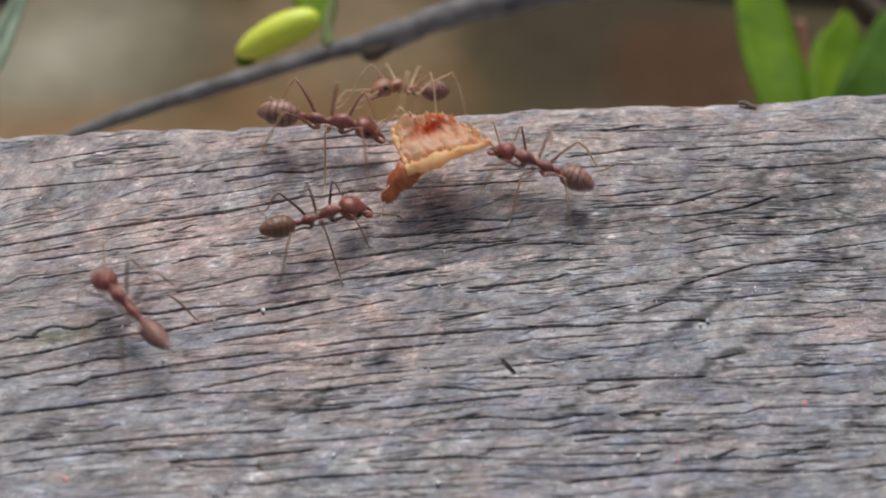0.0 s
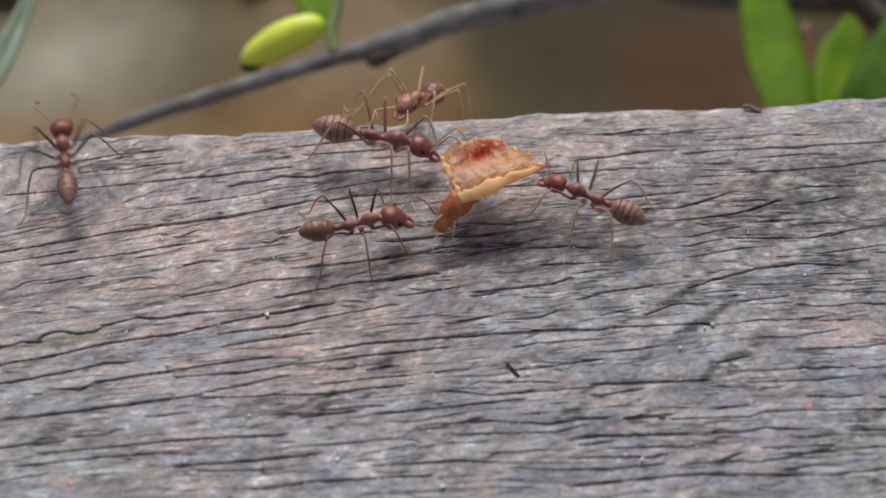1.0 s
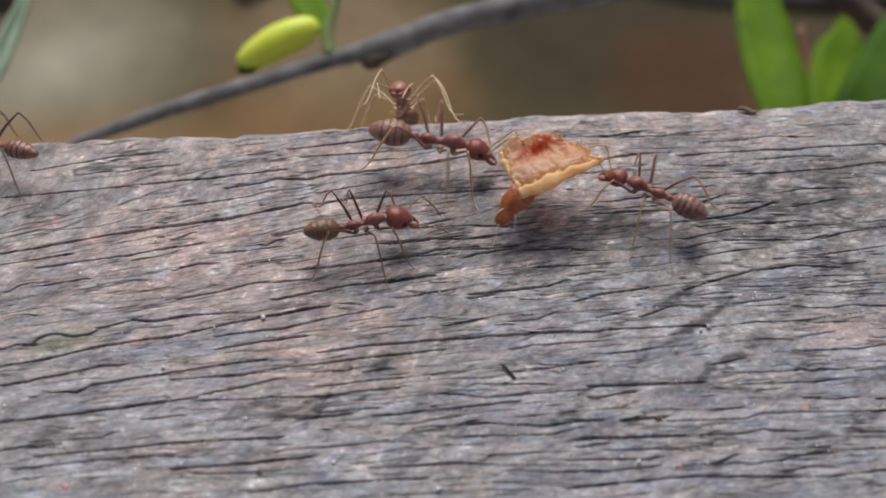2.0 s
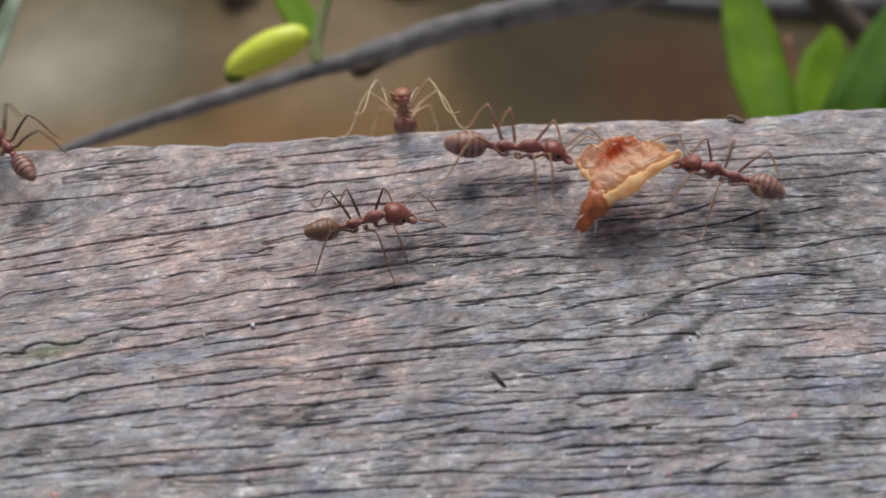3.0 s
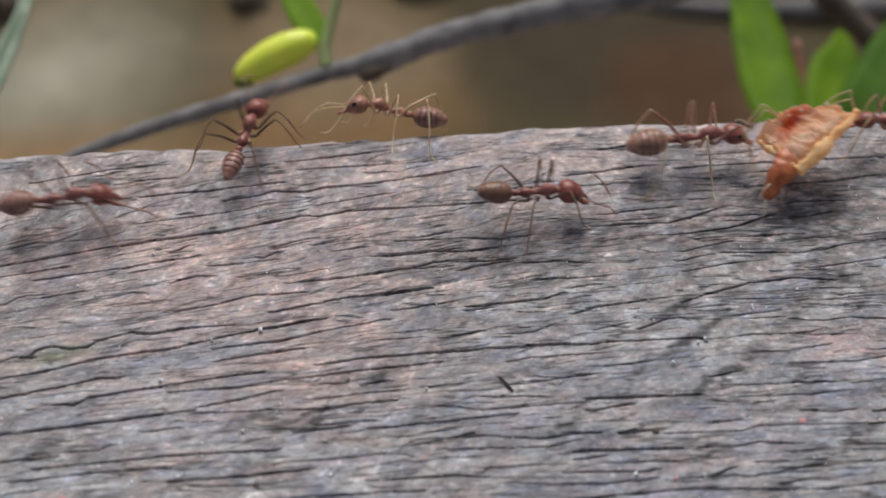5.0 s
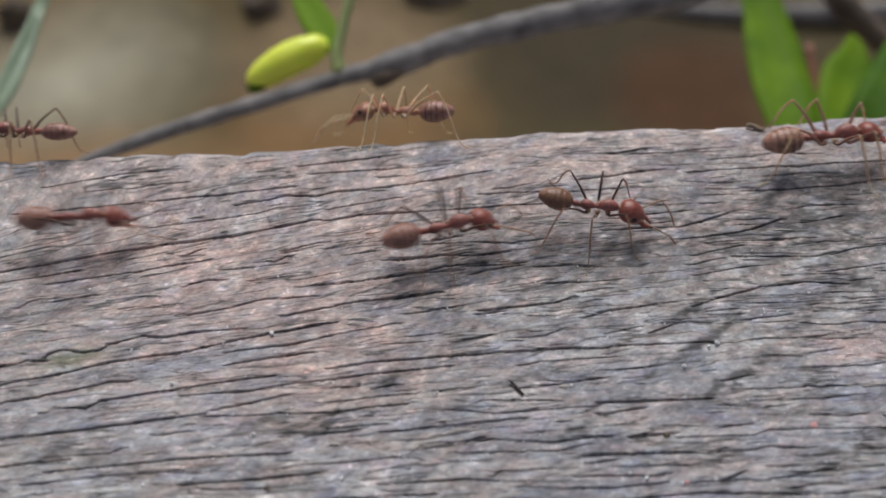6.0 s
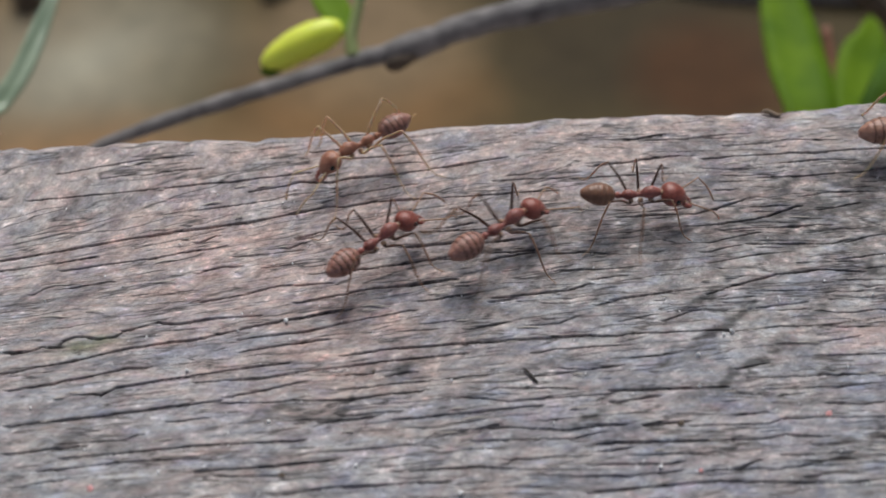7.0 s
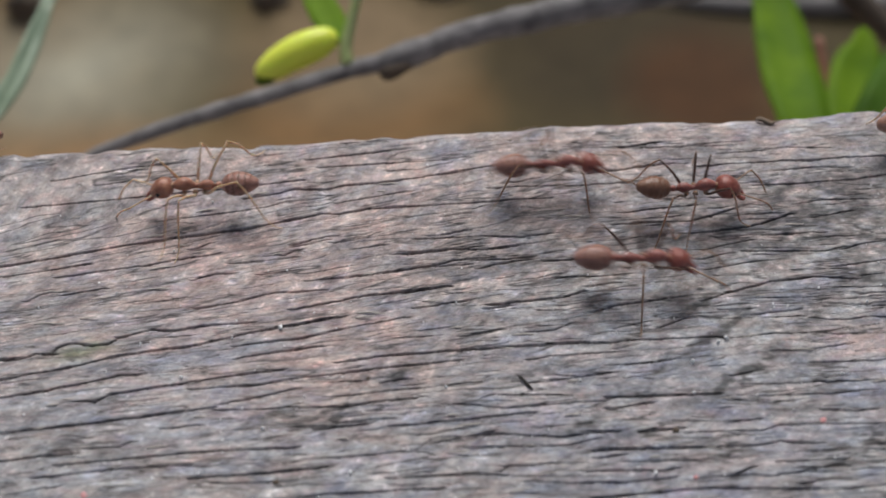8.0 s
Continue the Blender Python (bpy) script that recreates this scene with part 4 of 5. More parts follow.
# ---------------------------------------------------------------- the prey
def build_prey():
    """A torn piece of dried flesh: a cupped sheet with a pale rind along one side and a hanging flap."""
    root = new("prey")
    tagged(root, "torn orange scrap of prey with a pale rind", "prey scrap")
    bm = bmesh.new()
    n, m = 64, 40
    tone, blood = [], []
    grid = {}
    for side in (0, 1):
        for i in range(n + 1):
            for j in range(m + 1):
                u, v = i / n, j / m
                # lower edge: the rind; upper edge: ragged, highest past the middle
                low = Vector((-2.8 + 5.6 * u, -1.05 + 2.1 * u, 0.45))
                high = Vector((-4.1 + 6.6 * u, 2.1 + 1.5 * math.sin(math.pi * min(1, u * 1.05)) ** 0.7 - 0.75 * u ** 2, -1.0))
                p = low.lerp(high, v)
                cup = 0.5 * math.sin(math.pi * min(1, v * 1.6)) * math.sin(math.pi * (0.1 + 0.8 * u)) - 1.1 * math.exp(-((u - 0.33) / 0.2) ** 2 - ((v - 0.72) / 0.22) ** 2) + 0.35 * v * math.sin(u * 9)
                q = Vector((u * 6.6, v * 3.4, 2))
                rag = 0.42 * noise.noise(q * 0.9) + 0.25 * noise.noise(q * 2.3) + 0.16 * noise.noise(q * 5) + 0.06 * noise.noise(q * 11)
                p += Vector((0.3 * noise.noise(q * 1.1 + Vector((0, 0, 9))), rag * (0.25 + 0.75 * v), cup + rag * 0.55))
                p.z += -1.1 * side * (0.4 + 0.6 * math.sin(math.pi * u) * math.sin(math.pi * v))
                grid[side, i, j] = bm.verts.new(p * MM)
                wave = noise.noise(q * 1.3)
                tone.append(max(0.0, min(0.95, 1.15 * math.exp(-(v / 0.15) ** 2) + 0.75 * math.exp(-(u / 0.10) ** 2) + 0.45 * math.exp(-((u - 0.9) / 0.12) ** 2) + 0.35 * wave - 0.1)))
                blood.append(max(0.0, min(1.0, 1.1 * math.exp(-((u - 0.32) / 0.20) ** 2 - ((v - 0.70 - 0.25 * (u - 0.3)) / 0.14) ** 2) + 0.7 * math.exp(-((u - 0.55) / 0.16) ** 2 - ((v - 0.92) / 0.16) ** 2) + 0.25 * wave)))
    for i in range(n):
        for j in range(m):
            bm.faces.new([grid[0, a, b] for a, b in ((i, j), (i + 1, j), (i + 1, j + 1), (i, j + 1))])
            bm.faces.new([grid[1, a, b] for a, b in ((i, j), (i, j + 1), (i + 1, j + 1), (i + 1, j))])
    border = [(i, 0) for i in range(n)] + [(n, j) for j in range(m)] + [(i, m) for i in range(n, 0, -1)] + [(0, j) for j in range(m, 0, -1)]
    for a, b in zip(border, border[1:] + border[:1]):
        bm.faces.new((grid[0, *a], grid[1, *a], grid[1, *b], grid[0, *b]))
    spots = {(i, j): grid[0, i, j].co.copy() for i in range(n + 1) for j in range(m + 1)}
    flesh = finish("flesh", bm, PREY, root)
    at = flesh.data.attributes.new("pale", "FLOAT", "POINT")
    at.data.foreach_set("value", np.array(tone, np.float32))
    at = flesh.data.attributes.new("red", "FLOAT", "POINT")
    at.data.foreach_set("value", np.array(blood, np.float32))
    # crumbs and torn shreds along the edges
    rng = random.Random(9)
    for i in range(64):
        k = i % 4
        if k == 0:
            a, b = rng.randint(0, 5), rng.randint(0, m - 2)
        elif k == 3:
            a, b = rng.randint(4, n), rng.randint(0, 4)
        else:
            a, b = rng.randint(12, n - 4), rng.randint(m - 5, m)
        size = rng.uniform(0.05, 0.12)
        lump = bmesh.new()
        bmesh.ops.create_icosphere(lump, subdivisions=2, radius=size * MM)
        for v in lump.verts:
            v.co *= 1 + 0.7 * noise.noise(v.co * 7000 + Vector((i, 0, 0)))
        long = rng.uniform(0.8, 2.4) if k in (1, 2) else rng.uniform(0.7, 1.3)
        turn = Euler((rng.uniform(-0.8, 0.8), rng.uniform(-0.8, 0.8), rng.uniform(0, 3))).to_matrix() if k == 0 else Euler((rng.uniform(-1.4, -0.3), rng.uniform(-0.6, 0.6), 0)).to_matrix()
        bmesh.ops.scale(lump, vec=(1, 0.8, long), verts=lump.verts)
        bmesh.ops.rotate(lump, matrix=turn, verts=lump.verts)
        bmesh.ops.translate(lump, vec=spots[a, b] + Vector((0, 0, 0.05 * MM)), verts=lump.verts)
        mat = (CRUMB, CRUMB, PREY_RED, RIND)[rng.randint(0, 3)] if k in (1, 2) else (CRUMB, RIND)[rng.randint(0, 1)]
        finish("crumb", lump, mat, root)
    path = smooth_path([(-2.9, -1.05, 0.5), (-1.4, -0.62, 0.72), (0.3, 0.1, 0.7), (1.8, 0.6, 0.6), (2.85, 1.15, 0.3)], 40)
    finish("rind", tube(path, [0.24 + 0.22 * math.sin(math.pi * min(1, 0.25 + i / 39)) + 0.13 * noise.noise(Vector((i * 0.55, 3, 0))) for i in range(40)], 16, 0.55, rough=0.55, seed=3), RIND, root, "pale yellow rind")
    # the flap hangs from the rind's end and swings there
    path = smooth_path([(1.0, 0.7, -0.3), (0.45, -0.2, 0.0), (-0.35, -1.2, 0.0), (-1.3, -2.5, -0.3)], 28)
    flap = finish("flap", tube(path, list(np.interp(np.linspace(0, 1, 28), [0, 0.25, 0.5, 0.8, 0.93, 1], [0.8, 1.05, 0.88, 0.62, 0.42, 0.12])), 20, 0.42, rough=0.3, seed=11), FLAP, root, "hanging orange-brown flap")
    flap.matrix_basis = mm(-3.05, -0.75, 0.1)
    for a, b, c in (((-1.2, -2.35, -0.2), (-1.35, -3.1, -0.5), (-1.6, -3.9, -1.0)), ((-0.1, -1.7, 0.0), (-0.1, -2.3, -0.3), (-0.2, -3.0, -0.7)), ((-0.9, -1.4, 0.1), (-1.4, -1.8, 0.0), (-1.7, -2.4, -0.3))):
        finish("fibre", tube(smooth_path([a, b, c], 9), [0.06, 0.055, 0.05, 0.045, 0.04, 0.036, 0.032, 0.026, 0.014], 6, rough=0.4, seed=5), CRUMB, flap, "pale hanging fibre")
    edge = smooth_path([(-4.0, 2.1, -1.0), (-3.6, 0.9, -0.5), (-3.2, 0.0, 0.1), (-2.8, -0.9, 0.5)], 24)
    finish("rim", tube(edge, [max(0.03, 0.06 + 0.09 * math.sin(math.pi * i / 23) + 0.14 * noise.noise(Vector((i * 0.45, 1, 0)))) for i in range(24)], 12, rough=1.3, seed=4), RIND, root, "pale crumbly rim")
    return root, flap


# ---------------------------------------------------------------- the ants
HIPS = ((1.15, 0.42), (0.35, 0.46), (-0.35, 0.42))  # along, aside of the three pairs
SPREAD = (48, 92, 138)


def build_ant(label, scale=1.0, tail=GASTER, tail_lift=0.0, nod=28, seed=0, spread=SPREAD, stance=2.4, feelers=(35, 18), thigh_mat=SHIN, shin_mat=LEG, girth=1.0, crown=1.12, body=SHELL, limb=1.0, banded=True):
    """An ant with its head towards +x. Returns its root and its legs with their rest angles."""
    rng = random.Random(seed)
    root = new("ant")
    tagged(root, label, "ant", "weaver ants on the timber")
    k = scale

    def made(name, bm, mat, parent, lab="", size=1.0):
        bmesh.ops.scale(bm, vec=(k * size,) * 3, verts=bm.verts)
        return finish(name, bm, mat, parent, lab)

    # thorax: pronotum, waist of the mesonotum, propodeum
    pts = smooth_path([(1.95, 0, 0.10), (1.65, 0, 0.16), (1.2, 0, 0.22), (0.8, 0, 0.15), (0.45, 0, 0.02), (0.1, 0, -0.02), (-0.3, 0, 0.02), (-0.7, 0, 0.0), (-1.0, 0, -0.12)], 26)
    rad = np.interp(np.linspace(0, 1, 26), np.linspace(0, 1, 9), [0.19, 0.38, 0.54, 0.45, 0.22, 0.19, 0.40, 0.42, 0.16])
    thorax = made("thorax", tube(pts, list(rad * 0.95), 16, rough=0.07, seed=seed), body, root)
    made("petiole", tube(smooth_path([(-0.85, 0, -0.12), (-1.15, 0, -0.12), (-1.35, 0, 0.02), (-1.6, 0, -0.08), (-1.85, 0, -0.05)], 12), [0.13, 0.13, 0.14, 0.18, 0.24, 0.26, 0.24, 0.19, 0.15, 0.13, 0.13, 0.14], 10), body, root)
    # gaster, on the petiole's end
    n = 30
    pts, rad = [], []
    for i in range(n + 1):
        u = i / n
        pts.append((-2.65 * u, 0, 0.06 * math.sin(math.pi * u)))
        swell = max(0.03, (math.sin(math.pi * (0.06 + 0.905 * u ** 0.82))) ** 0.62)
        step = 0.09 * ((u * 6.0) % 1.0)
        rad.append(0.91 * girth * swell * (0.955 + step))
    gaster = made("gaster", tube(pts, rad, 18, 0.93), tail, root)
    gaster.matrix_basis = mm(-1.6 * k, 0, -0.05 * k, 0, tail_lift, 0)
    for u in (0.175, 0.34, 0.505, 0.675) if banded else ():
        swell = 0.91 * girth * (math.sin(math.pi * (0.06 + 0.905 * u ** 0.82))) ** 0.62
        ring = tube([(-2.65 * u + 0.04, 0, 0.05), (-2.65 * u, 0, 0.05), (-2.65 * u - 0.04, 0, 0.05)], [swell * 1.0, swell * 1.045, swell * 0.995], 18, 0.93)
        made("band", ring, BAND, gaster, "dark band")
    made("neck", tube(smooth_path([(1.8, 0, 0.1), (2.0, 0, 0.12), (2.2, 0, 0.08)], 6), [0.2, 0.22, 0.22, 0.22, 0.21, 0.2], 9), LEG, root, "pale neck")
    for s in (-1, 1):
        for along, aside in HIPS:
            made("coxa", tube(smooth_path([(along, aside * s * 0.5, -0.12), (along + 0.03, aside * s * 0.9, -0.26), (along + 0.05, aside * s * 1.25, -0.38)], 6), [0.12, 0.2, 0.22, 0.2, 0.15, 0.08], 8), LEG, root, "pale amber hip")
    # head, hinged on the neck
    pts = smooth_path([(0.02, 0, 0), (0.18, 0, 0.03), (0.55, 0, 0.08), (1.0, 0, 0.06), (1.35, 0, 0.0), (1.62, 0, -0.08)], 18)
    rad = np.interp(np.linspace(0, 1, 18), np.linspace(0, 1, 6), [0.22, 0.58, 0.77, 0.70, 0.50, 0.26])
    head = made("head", tube(pts, list(rad), 16, 0.84), HEAD if body is SHELL else body, root, "red rounded head", crown)
    head.matrix_basis = mm(1.98 * k, 0, 0.10 * k, 0, nod, 0)
    for s in (-1, 1):
        eye = bmesh.new()
        bmesh.ops.create_uvsphere(eye, u_segments=12, v_segments=8, radius=0.17 * MM)
        bmesh.ops.scale(eye, vec=(1.25, 0.7, 1.0), verts=eye.verts)
        bmesh.ops.translate(eye, vec=Vector((0.9, 0.63 * s, 0.22)) * MM, verts=eye.verts)
        made("eye", eye, EYE, head, "black eye", crown)
        jaw = smooth_path([(1.45, 0.26 * s, -0.08), (1.8, 0.32 * s, -0.16), (2.1, 0.2 * s, -0.22), (2.25, 0.02 * s, -0.24)], 9)
        made("mandible", tube(jaw, [0.16, 0.18, 0.19, 0.18, 0.16, 0.13, 0.1, 0.07, 0.03], 8, 0.6), HEAD, head, "", crown)
        a, lift = radians(feelers[0] + rng.uniform(-12, 12)), radians(feelers[1] + rng.uniform(-10, 14))
        elbow = Vector((1.3, 0.3 * s, 0.12)) + Vector((math.cos(a) * math.cos(lift), s * math.sin(a) * math.cos(lift), math.sin(lift))) * 2.3
        tip = elbow + Vector((math.cos(a * 0.2), -0.25 * s + rng.uniform(-0.2, 0.2), -0.55)).normalized() * 2.5
        mid = elbow.lerp(tip, 0.5) + Vector((0, 0, 0.22))
        path = [(1.3, 0.3 * s, 0.12), tuple(elbow)]
        scape = smooth_path(path, 6)
        made("antenna", tube(scape + smooth_path([tuple(elbow), tuple(mid), tuple(tip)], 9)[1:], [0.06, 0.055, 0.055, 0.055, 0.058, 0.06, 0.055, 0.055, 0.058, 0.062, 0.068, 0.07, 0.062, 0.035], 7), shin_mat, head, "thin elbowed antenna")
    # legs
    legs = []
    for pair, (along, aside) in enumerate(HIPS):
        for s in (1, -1):
            reach = (3.3, 3.5, 4.3)[pair] * (0.94 + 0.12 * rng.random()) * limb
            knee_out, knee_up = (1.75, 1.9, 2.3)[pair] * limb, (1.25, 1.35, 1.5)[pair] * limb
            drop = -(stance / k) + 0.15
            thigh = smooth_path([(0, 0, -0.28), (0.3, 0, -0.26), (0.55, 0, 0.05), (1.2, 0, 0.75), (knee_out, 0, knee_up)], 12)
            fem = tube(thigh, [0.16, 0.15, 0.12, 0.095, 0.10, 0.108, 0.11, 0.105, 0.095, 0.082, 0.07, 0.06], 8)
            leg = made("leg", fem, thigh_mat, root)
            down = smooth_path([(knee_out - 0.03, 0, knee_up + 0.02), (knee_out + (reach - knee_out) * 0.35, 0, knee_up * 0.45 + drop * 0.12), (knee_out + (reach - knee_out) * 0.72, 0, drop * 0.62), (reach, 0, drop + 0.12), (reach + 0.75, 0, drop)], 14)
            made("shin", tube(down, [0.06, 0.074, 0.077, 0.075, 0.072, 0.067, 0.061, 0.056, 0.048, 0.045, 0.043, 0.042, 0.04, 0.03], 7), shin_mat, leg)
            yaw = spread[pair] + rng.uniform(-9, 9)
            legs.append((leg, along * k, aside * s * k, yaw * s, s * (1 if pair != 1 else -1)))
            leg.matrix_basis = mm(along * k, aside * s * k, 0, 0, 0, yaw * s)
    return root, legs


def stride(legs, rows, swing=17, length=5.5):
    """Key the legs by the way that the body has gone: three and three in turn."""
    times = [t for t, _ in rows]
    ticks = []
    for i in range(81):
        ticks.append(i / 10)
    place = np.array([list(m.translation) for _, m in rows]) / MM
    turn = np.unwrap(np.array([m.to_euler().z for _, m in rows]))
    gone = np.concatenate([[0], np.cumsum(np.linalg.norm(np.diff(place, axis=0), axis=1) + 2.2 * np.abs(np.diff(turn)))])
    at = np.interp(ticks, times, gone)
    keep = [0]
    for i in range(1, 81):
        if i == 80 or at[i] - at[keep[-1]] > 0.25 or at[min(i + 1, 80)] - at[i] > 0.25:
            keep.append(i)
    for leg, x, y, yaw, foot in legs:
        keyed = []
        for i in keep:
            ph = math.tau * at[i] / length
            keyed.append((ticks[i], mm(x, y, 0, -5 * max(0, math.cos(ph) * foot) * (1 if y > 0 else -1), 0, yaw + swing * math.sin(ph) * foot * (1 if y > 0 else -1))))
        walk(leg, keyed)


ANT_A = build_ant("reddish ant hauling the scrap, with a banded amber gaster", 1.12, TAN, nod=18, tail_lift=-4, seed=1, crown=1.0, feelers=(30, 66), thigh_mat=RUST, shin_mat=GOLD)
ANT_B = build_ant("reddish ant gripping the scrap and walking backwards", 0.95, crown=1.0, nod=10, tail_lift=-8, seed=2, feelers=(32, 60), thigh_mat=RUST, shin_mat=GOLD)
ANT_C = build_ant("small red ant with an olive-amber gaster raised", 0.9, OLIVE, 12, 26, seed=3, crown=1.32, banded=False)
ANT_D = build_ant("red ant climbing about the timber's back edge", 0.96, nod=24, tail_lift=4, seed=4, body=SHELL_LIT, thigh_mat=GOLD, shin_mat=GOLD, limb=1.2)
ANT_E = build_ant("slim red ant running along the wood", 0.97, nod=12, seed=5, girth=0.78)
ANT_F = build_ant("red ant with a pale brown gaster, walking on the wood", 1.0, nod=28, seed=6)
ANT_G = build_ant("red ant with a greyish gaster, hurrying on the wood", 0.96, nod=22, seed=7)
SCRAP, SCRAP_FLAP = build_prey()


def motions():
    carrier_a_rows = [
        (0, mm(-7.95, 9.86, 2.50, -9.8, 6.2, -11.2)),
        (0.5, mm(-5.66, 8.95, 2.50, -9.6, 6.1, -16.4)),
        (1, mm(-4.34, 8.53, 2.50, -9.7, 6.1, -14.2)),
        (2.5, mm(2.93, 8.11, 2.50, -9.7, 6.1, -12.8)),
        (3, mm(6.05, 8.05, 2.40, -10.0, 4.9, -5.0)),
        (3.5, mm(8.35, 7.83, 2.40, -15.0, 2.3, -3.3)),
        (4, mm(9.59, 8.73, 2.40, -20.0, 0.0, 4.6)),
        (4.5, mm(13.10, 9.27, 2.40, -20.0, 0.0, 1.8)),
        (4.7, mm(15.28, 9.02, 2.40, -20.0, 0.0, 4.5)),
        (5.8, mm(25.88, 8.43, 2.40, -20.0, 0.0, 0.8)),
        (6, mm(27.45, 8.70, 2.40, -15.0, 0.0, 3.7)),
        (6.5, mm(29.73, 8.44, 2.40, -15.0, 0.0, 3.3)),
        (7, mm(33.04, 7.76, 2.40, -10.0, 0.0, -0.8)),
        (7.5, mm(34.11, 7.96, 2.40, -10.0, 0.0, -4.5)),
        (8, mm(35.14, 8.71, 2.40, -9.9, 0.0, -6.5)),
    ]
    carrier_b_rows = [
        (0, mm(7.01, 5.12, 2.40, 0.0, -0.0, 152.2)),
        (0.5, mm(8.36, 2.40, 2.40, 0.0, -0.0, 147.0)),
        (1, mm(9.98, 2.41, 2.40, 0.0, -0.0, 150.0)),
        (2.5, mm(17.55, 3.51, 2.40, 0.0, -0.0, 149.6)),
        (3, mm(20.87, 4.68, 2.40, 0.0, -0.0, 156.0)),
        (3.5, mm(23.42, 7.04, 2.40, 9.5, -0.0, 162.1)),
        (4, mm(25.74, 9.51, 2.40, 19.7, -0.0, 169.6)),
        (4.5, mm(29.02, 9.43, 2.40, 19.9, -0.0, 172.8)),
        (4.7, mm(30.95, 9.43, 2.40, 19.8, -0.0, 170.8)),
        (5.8, mm(41.11, 7.68, 2.40, 19.7, -0.0, 170.5)),
        (6, mm(43.08, 8.19, 2.40, 19.8, -0.0, 170.6)),
        (8, mm(50.78, 7.49, 2.40, 9.9, -0.0, 170.8)),
    ]
    loner_rows = [
        (0, mm(-8.56, 1.33, 2.40, 0.0, 0.0, 18.4)),
        (0.5, mm(-7.00, 0.90, 2.40, 0.0, 0.0, 11.7)),
        (1, mm(-6.12, 1.04, 2.40, 0.0, 0.0, 12.5)),
        (2.5, mm(-5.28, 1.44, 2.40, 0.0, 0.0, 11.5)),
        (3, mm(-4.87, 1.98, 2.40, 0.0, 0.0, 15.9)),
        (3.5, mm(-4.64, 2.52, 2.40, 0.0, 0.0, 21.8)),
        (4, mm(-4.62, 2.52, 2.40, 0.0, 0.0, 22.2)),
        (4.1, mm(-4.19, 2.33, 2.40, 0.0, 0.0, 19.7)),
        (4.2, mm(-3.00, 2.27, 2.40, 0.0, 0.0, 15.9)),
        (4.3, mm(-1.66, 2.45, 2.40, 0.0, 0.0, 15.3)),
        (4.4, mm(0.90, 3.34, 2.40, 0.0, 0.0, 16.1)),
        (4.5, mm(3.09, 4.23, 2.40, 0.0, 0.0, 13.5)),
        (4.7, mm(4.59, 4.83, 2.40, 0.0, 0.0, 13.6)),
        (5, mm(6.60, 4.33, 2.40, 0.0, 0.0, 1.5)),
        (5.4, mm(8.66, 3.75, 2.40, 0.0, 0.0, -9.0)),
        (5.8, mm(9.62, 3.48, 2.40, 0.0, 0.0, -13.2)),
        (6, mm(9.95, 3.34, 2.40, 0.0, 0.0, -12.4)),
        (6.5, mm(10.61, 2.91, 2.40, 0.0, 0.0, -3.9)),
        (7, mm(11.77, 3.05, 2.40, 0.0, 0.0, 0.1)),
        (7.5, mm(14.37, 4.03, 2.40, 0.0, 0.0, 3.7)),
        (8, mm(16.10, 4.06, 2.40, 0.0, 0.0, 1.3)),
    ]
    edge_rows = [
        (0, mm(-1.77, 16.02, -1.36, 32.1, -33.7, -154.1)),
        (0.5, mm(-1.46, 13.60, 0.38, 0.0, -38.0, -119.8)),
        (1, mm(-1.21, 13.91, 0.40, 0.0, -37.8, -119.3)),
        (2.3, mm(-2.35, 14.61, -0.35, 11.3, -77.4, -102.8)),
        (2.5, mm(-2.19, 14.91, -0.34, 9.1, -77.1, -100.4)),
        (3, mm(-1.40, 14.68, -0.69, 8.0, -74.8, -99.3)),
        (3.5, mm(0.41, 14.24, -0.04, 0.0, -45.7, -115.1)),
        (3.9, mm(-0.42, 14.36, -0.34, 25.0, -51.7, -121.9)),
        (4.1, mm(-1.07, 15.26, -1.15, 23.4, -47.8, -136.3)),
        (4.3, mm(-1.96, 13.12, 1.15, 39.7, -16.4, 174.3)),
        (4.5, mm(-3.08, 13.26, 0.90, 40.7, -9.7, 169.1)),
        (4.7, mm(-2.86, 13.40, 0.90, 40.7, -9.9, 169.7)),
        (5.8, mm(-2.67, 14.81, 1.00, 41.0, -11.9, 166.2)),
        (6, mm(-3.10, 14.10, 1.00, 39.9, 0.0, 174.3)),
        (6.3, mm(-4.32, 12.12, 1.70, 27.2, -1.7, -166.1)),
        (6.5, mm(-5.43, 10.25, 2.50, 9.1, 1.6, -155.5)),
        (7, mm(-6.86, 8.67, 2.40, 8.4, 0.0, -147.3)),
        (7.1, mm(-7.79, 8.48, 2.40, 0.0, 0.0, -153.5)),
        (7.2, mm(-9.49, 7.86, 2.40, 0.0, 0.0, -158.0)),
        (7.3, mm(-10.65, 7.32, 2.40, 0.0, 0.0, -163.3)),
        (7.5, mm(-13.32, 6.91, 2.40, 0.0, 0.0, -167.3)),
        (7.7, mm(-16.91, 6.16, 2.40, 0.0, 0.0, -171.8)),
        (7.9, mm(-18.08, 6.07, 2.40, 0.0, 0.0, -178.8)),
        (8, mm(-17.74, 6.11, 2.40, 0.0, 0.0, 179.1)),
    ]
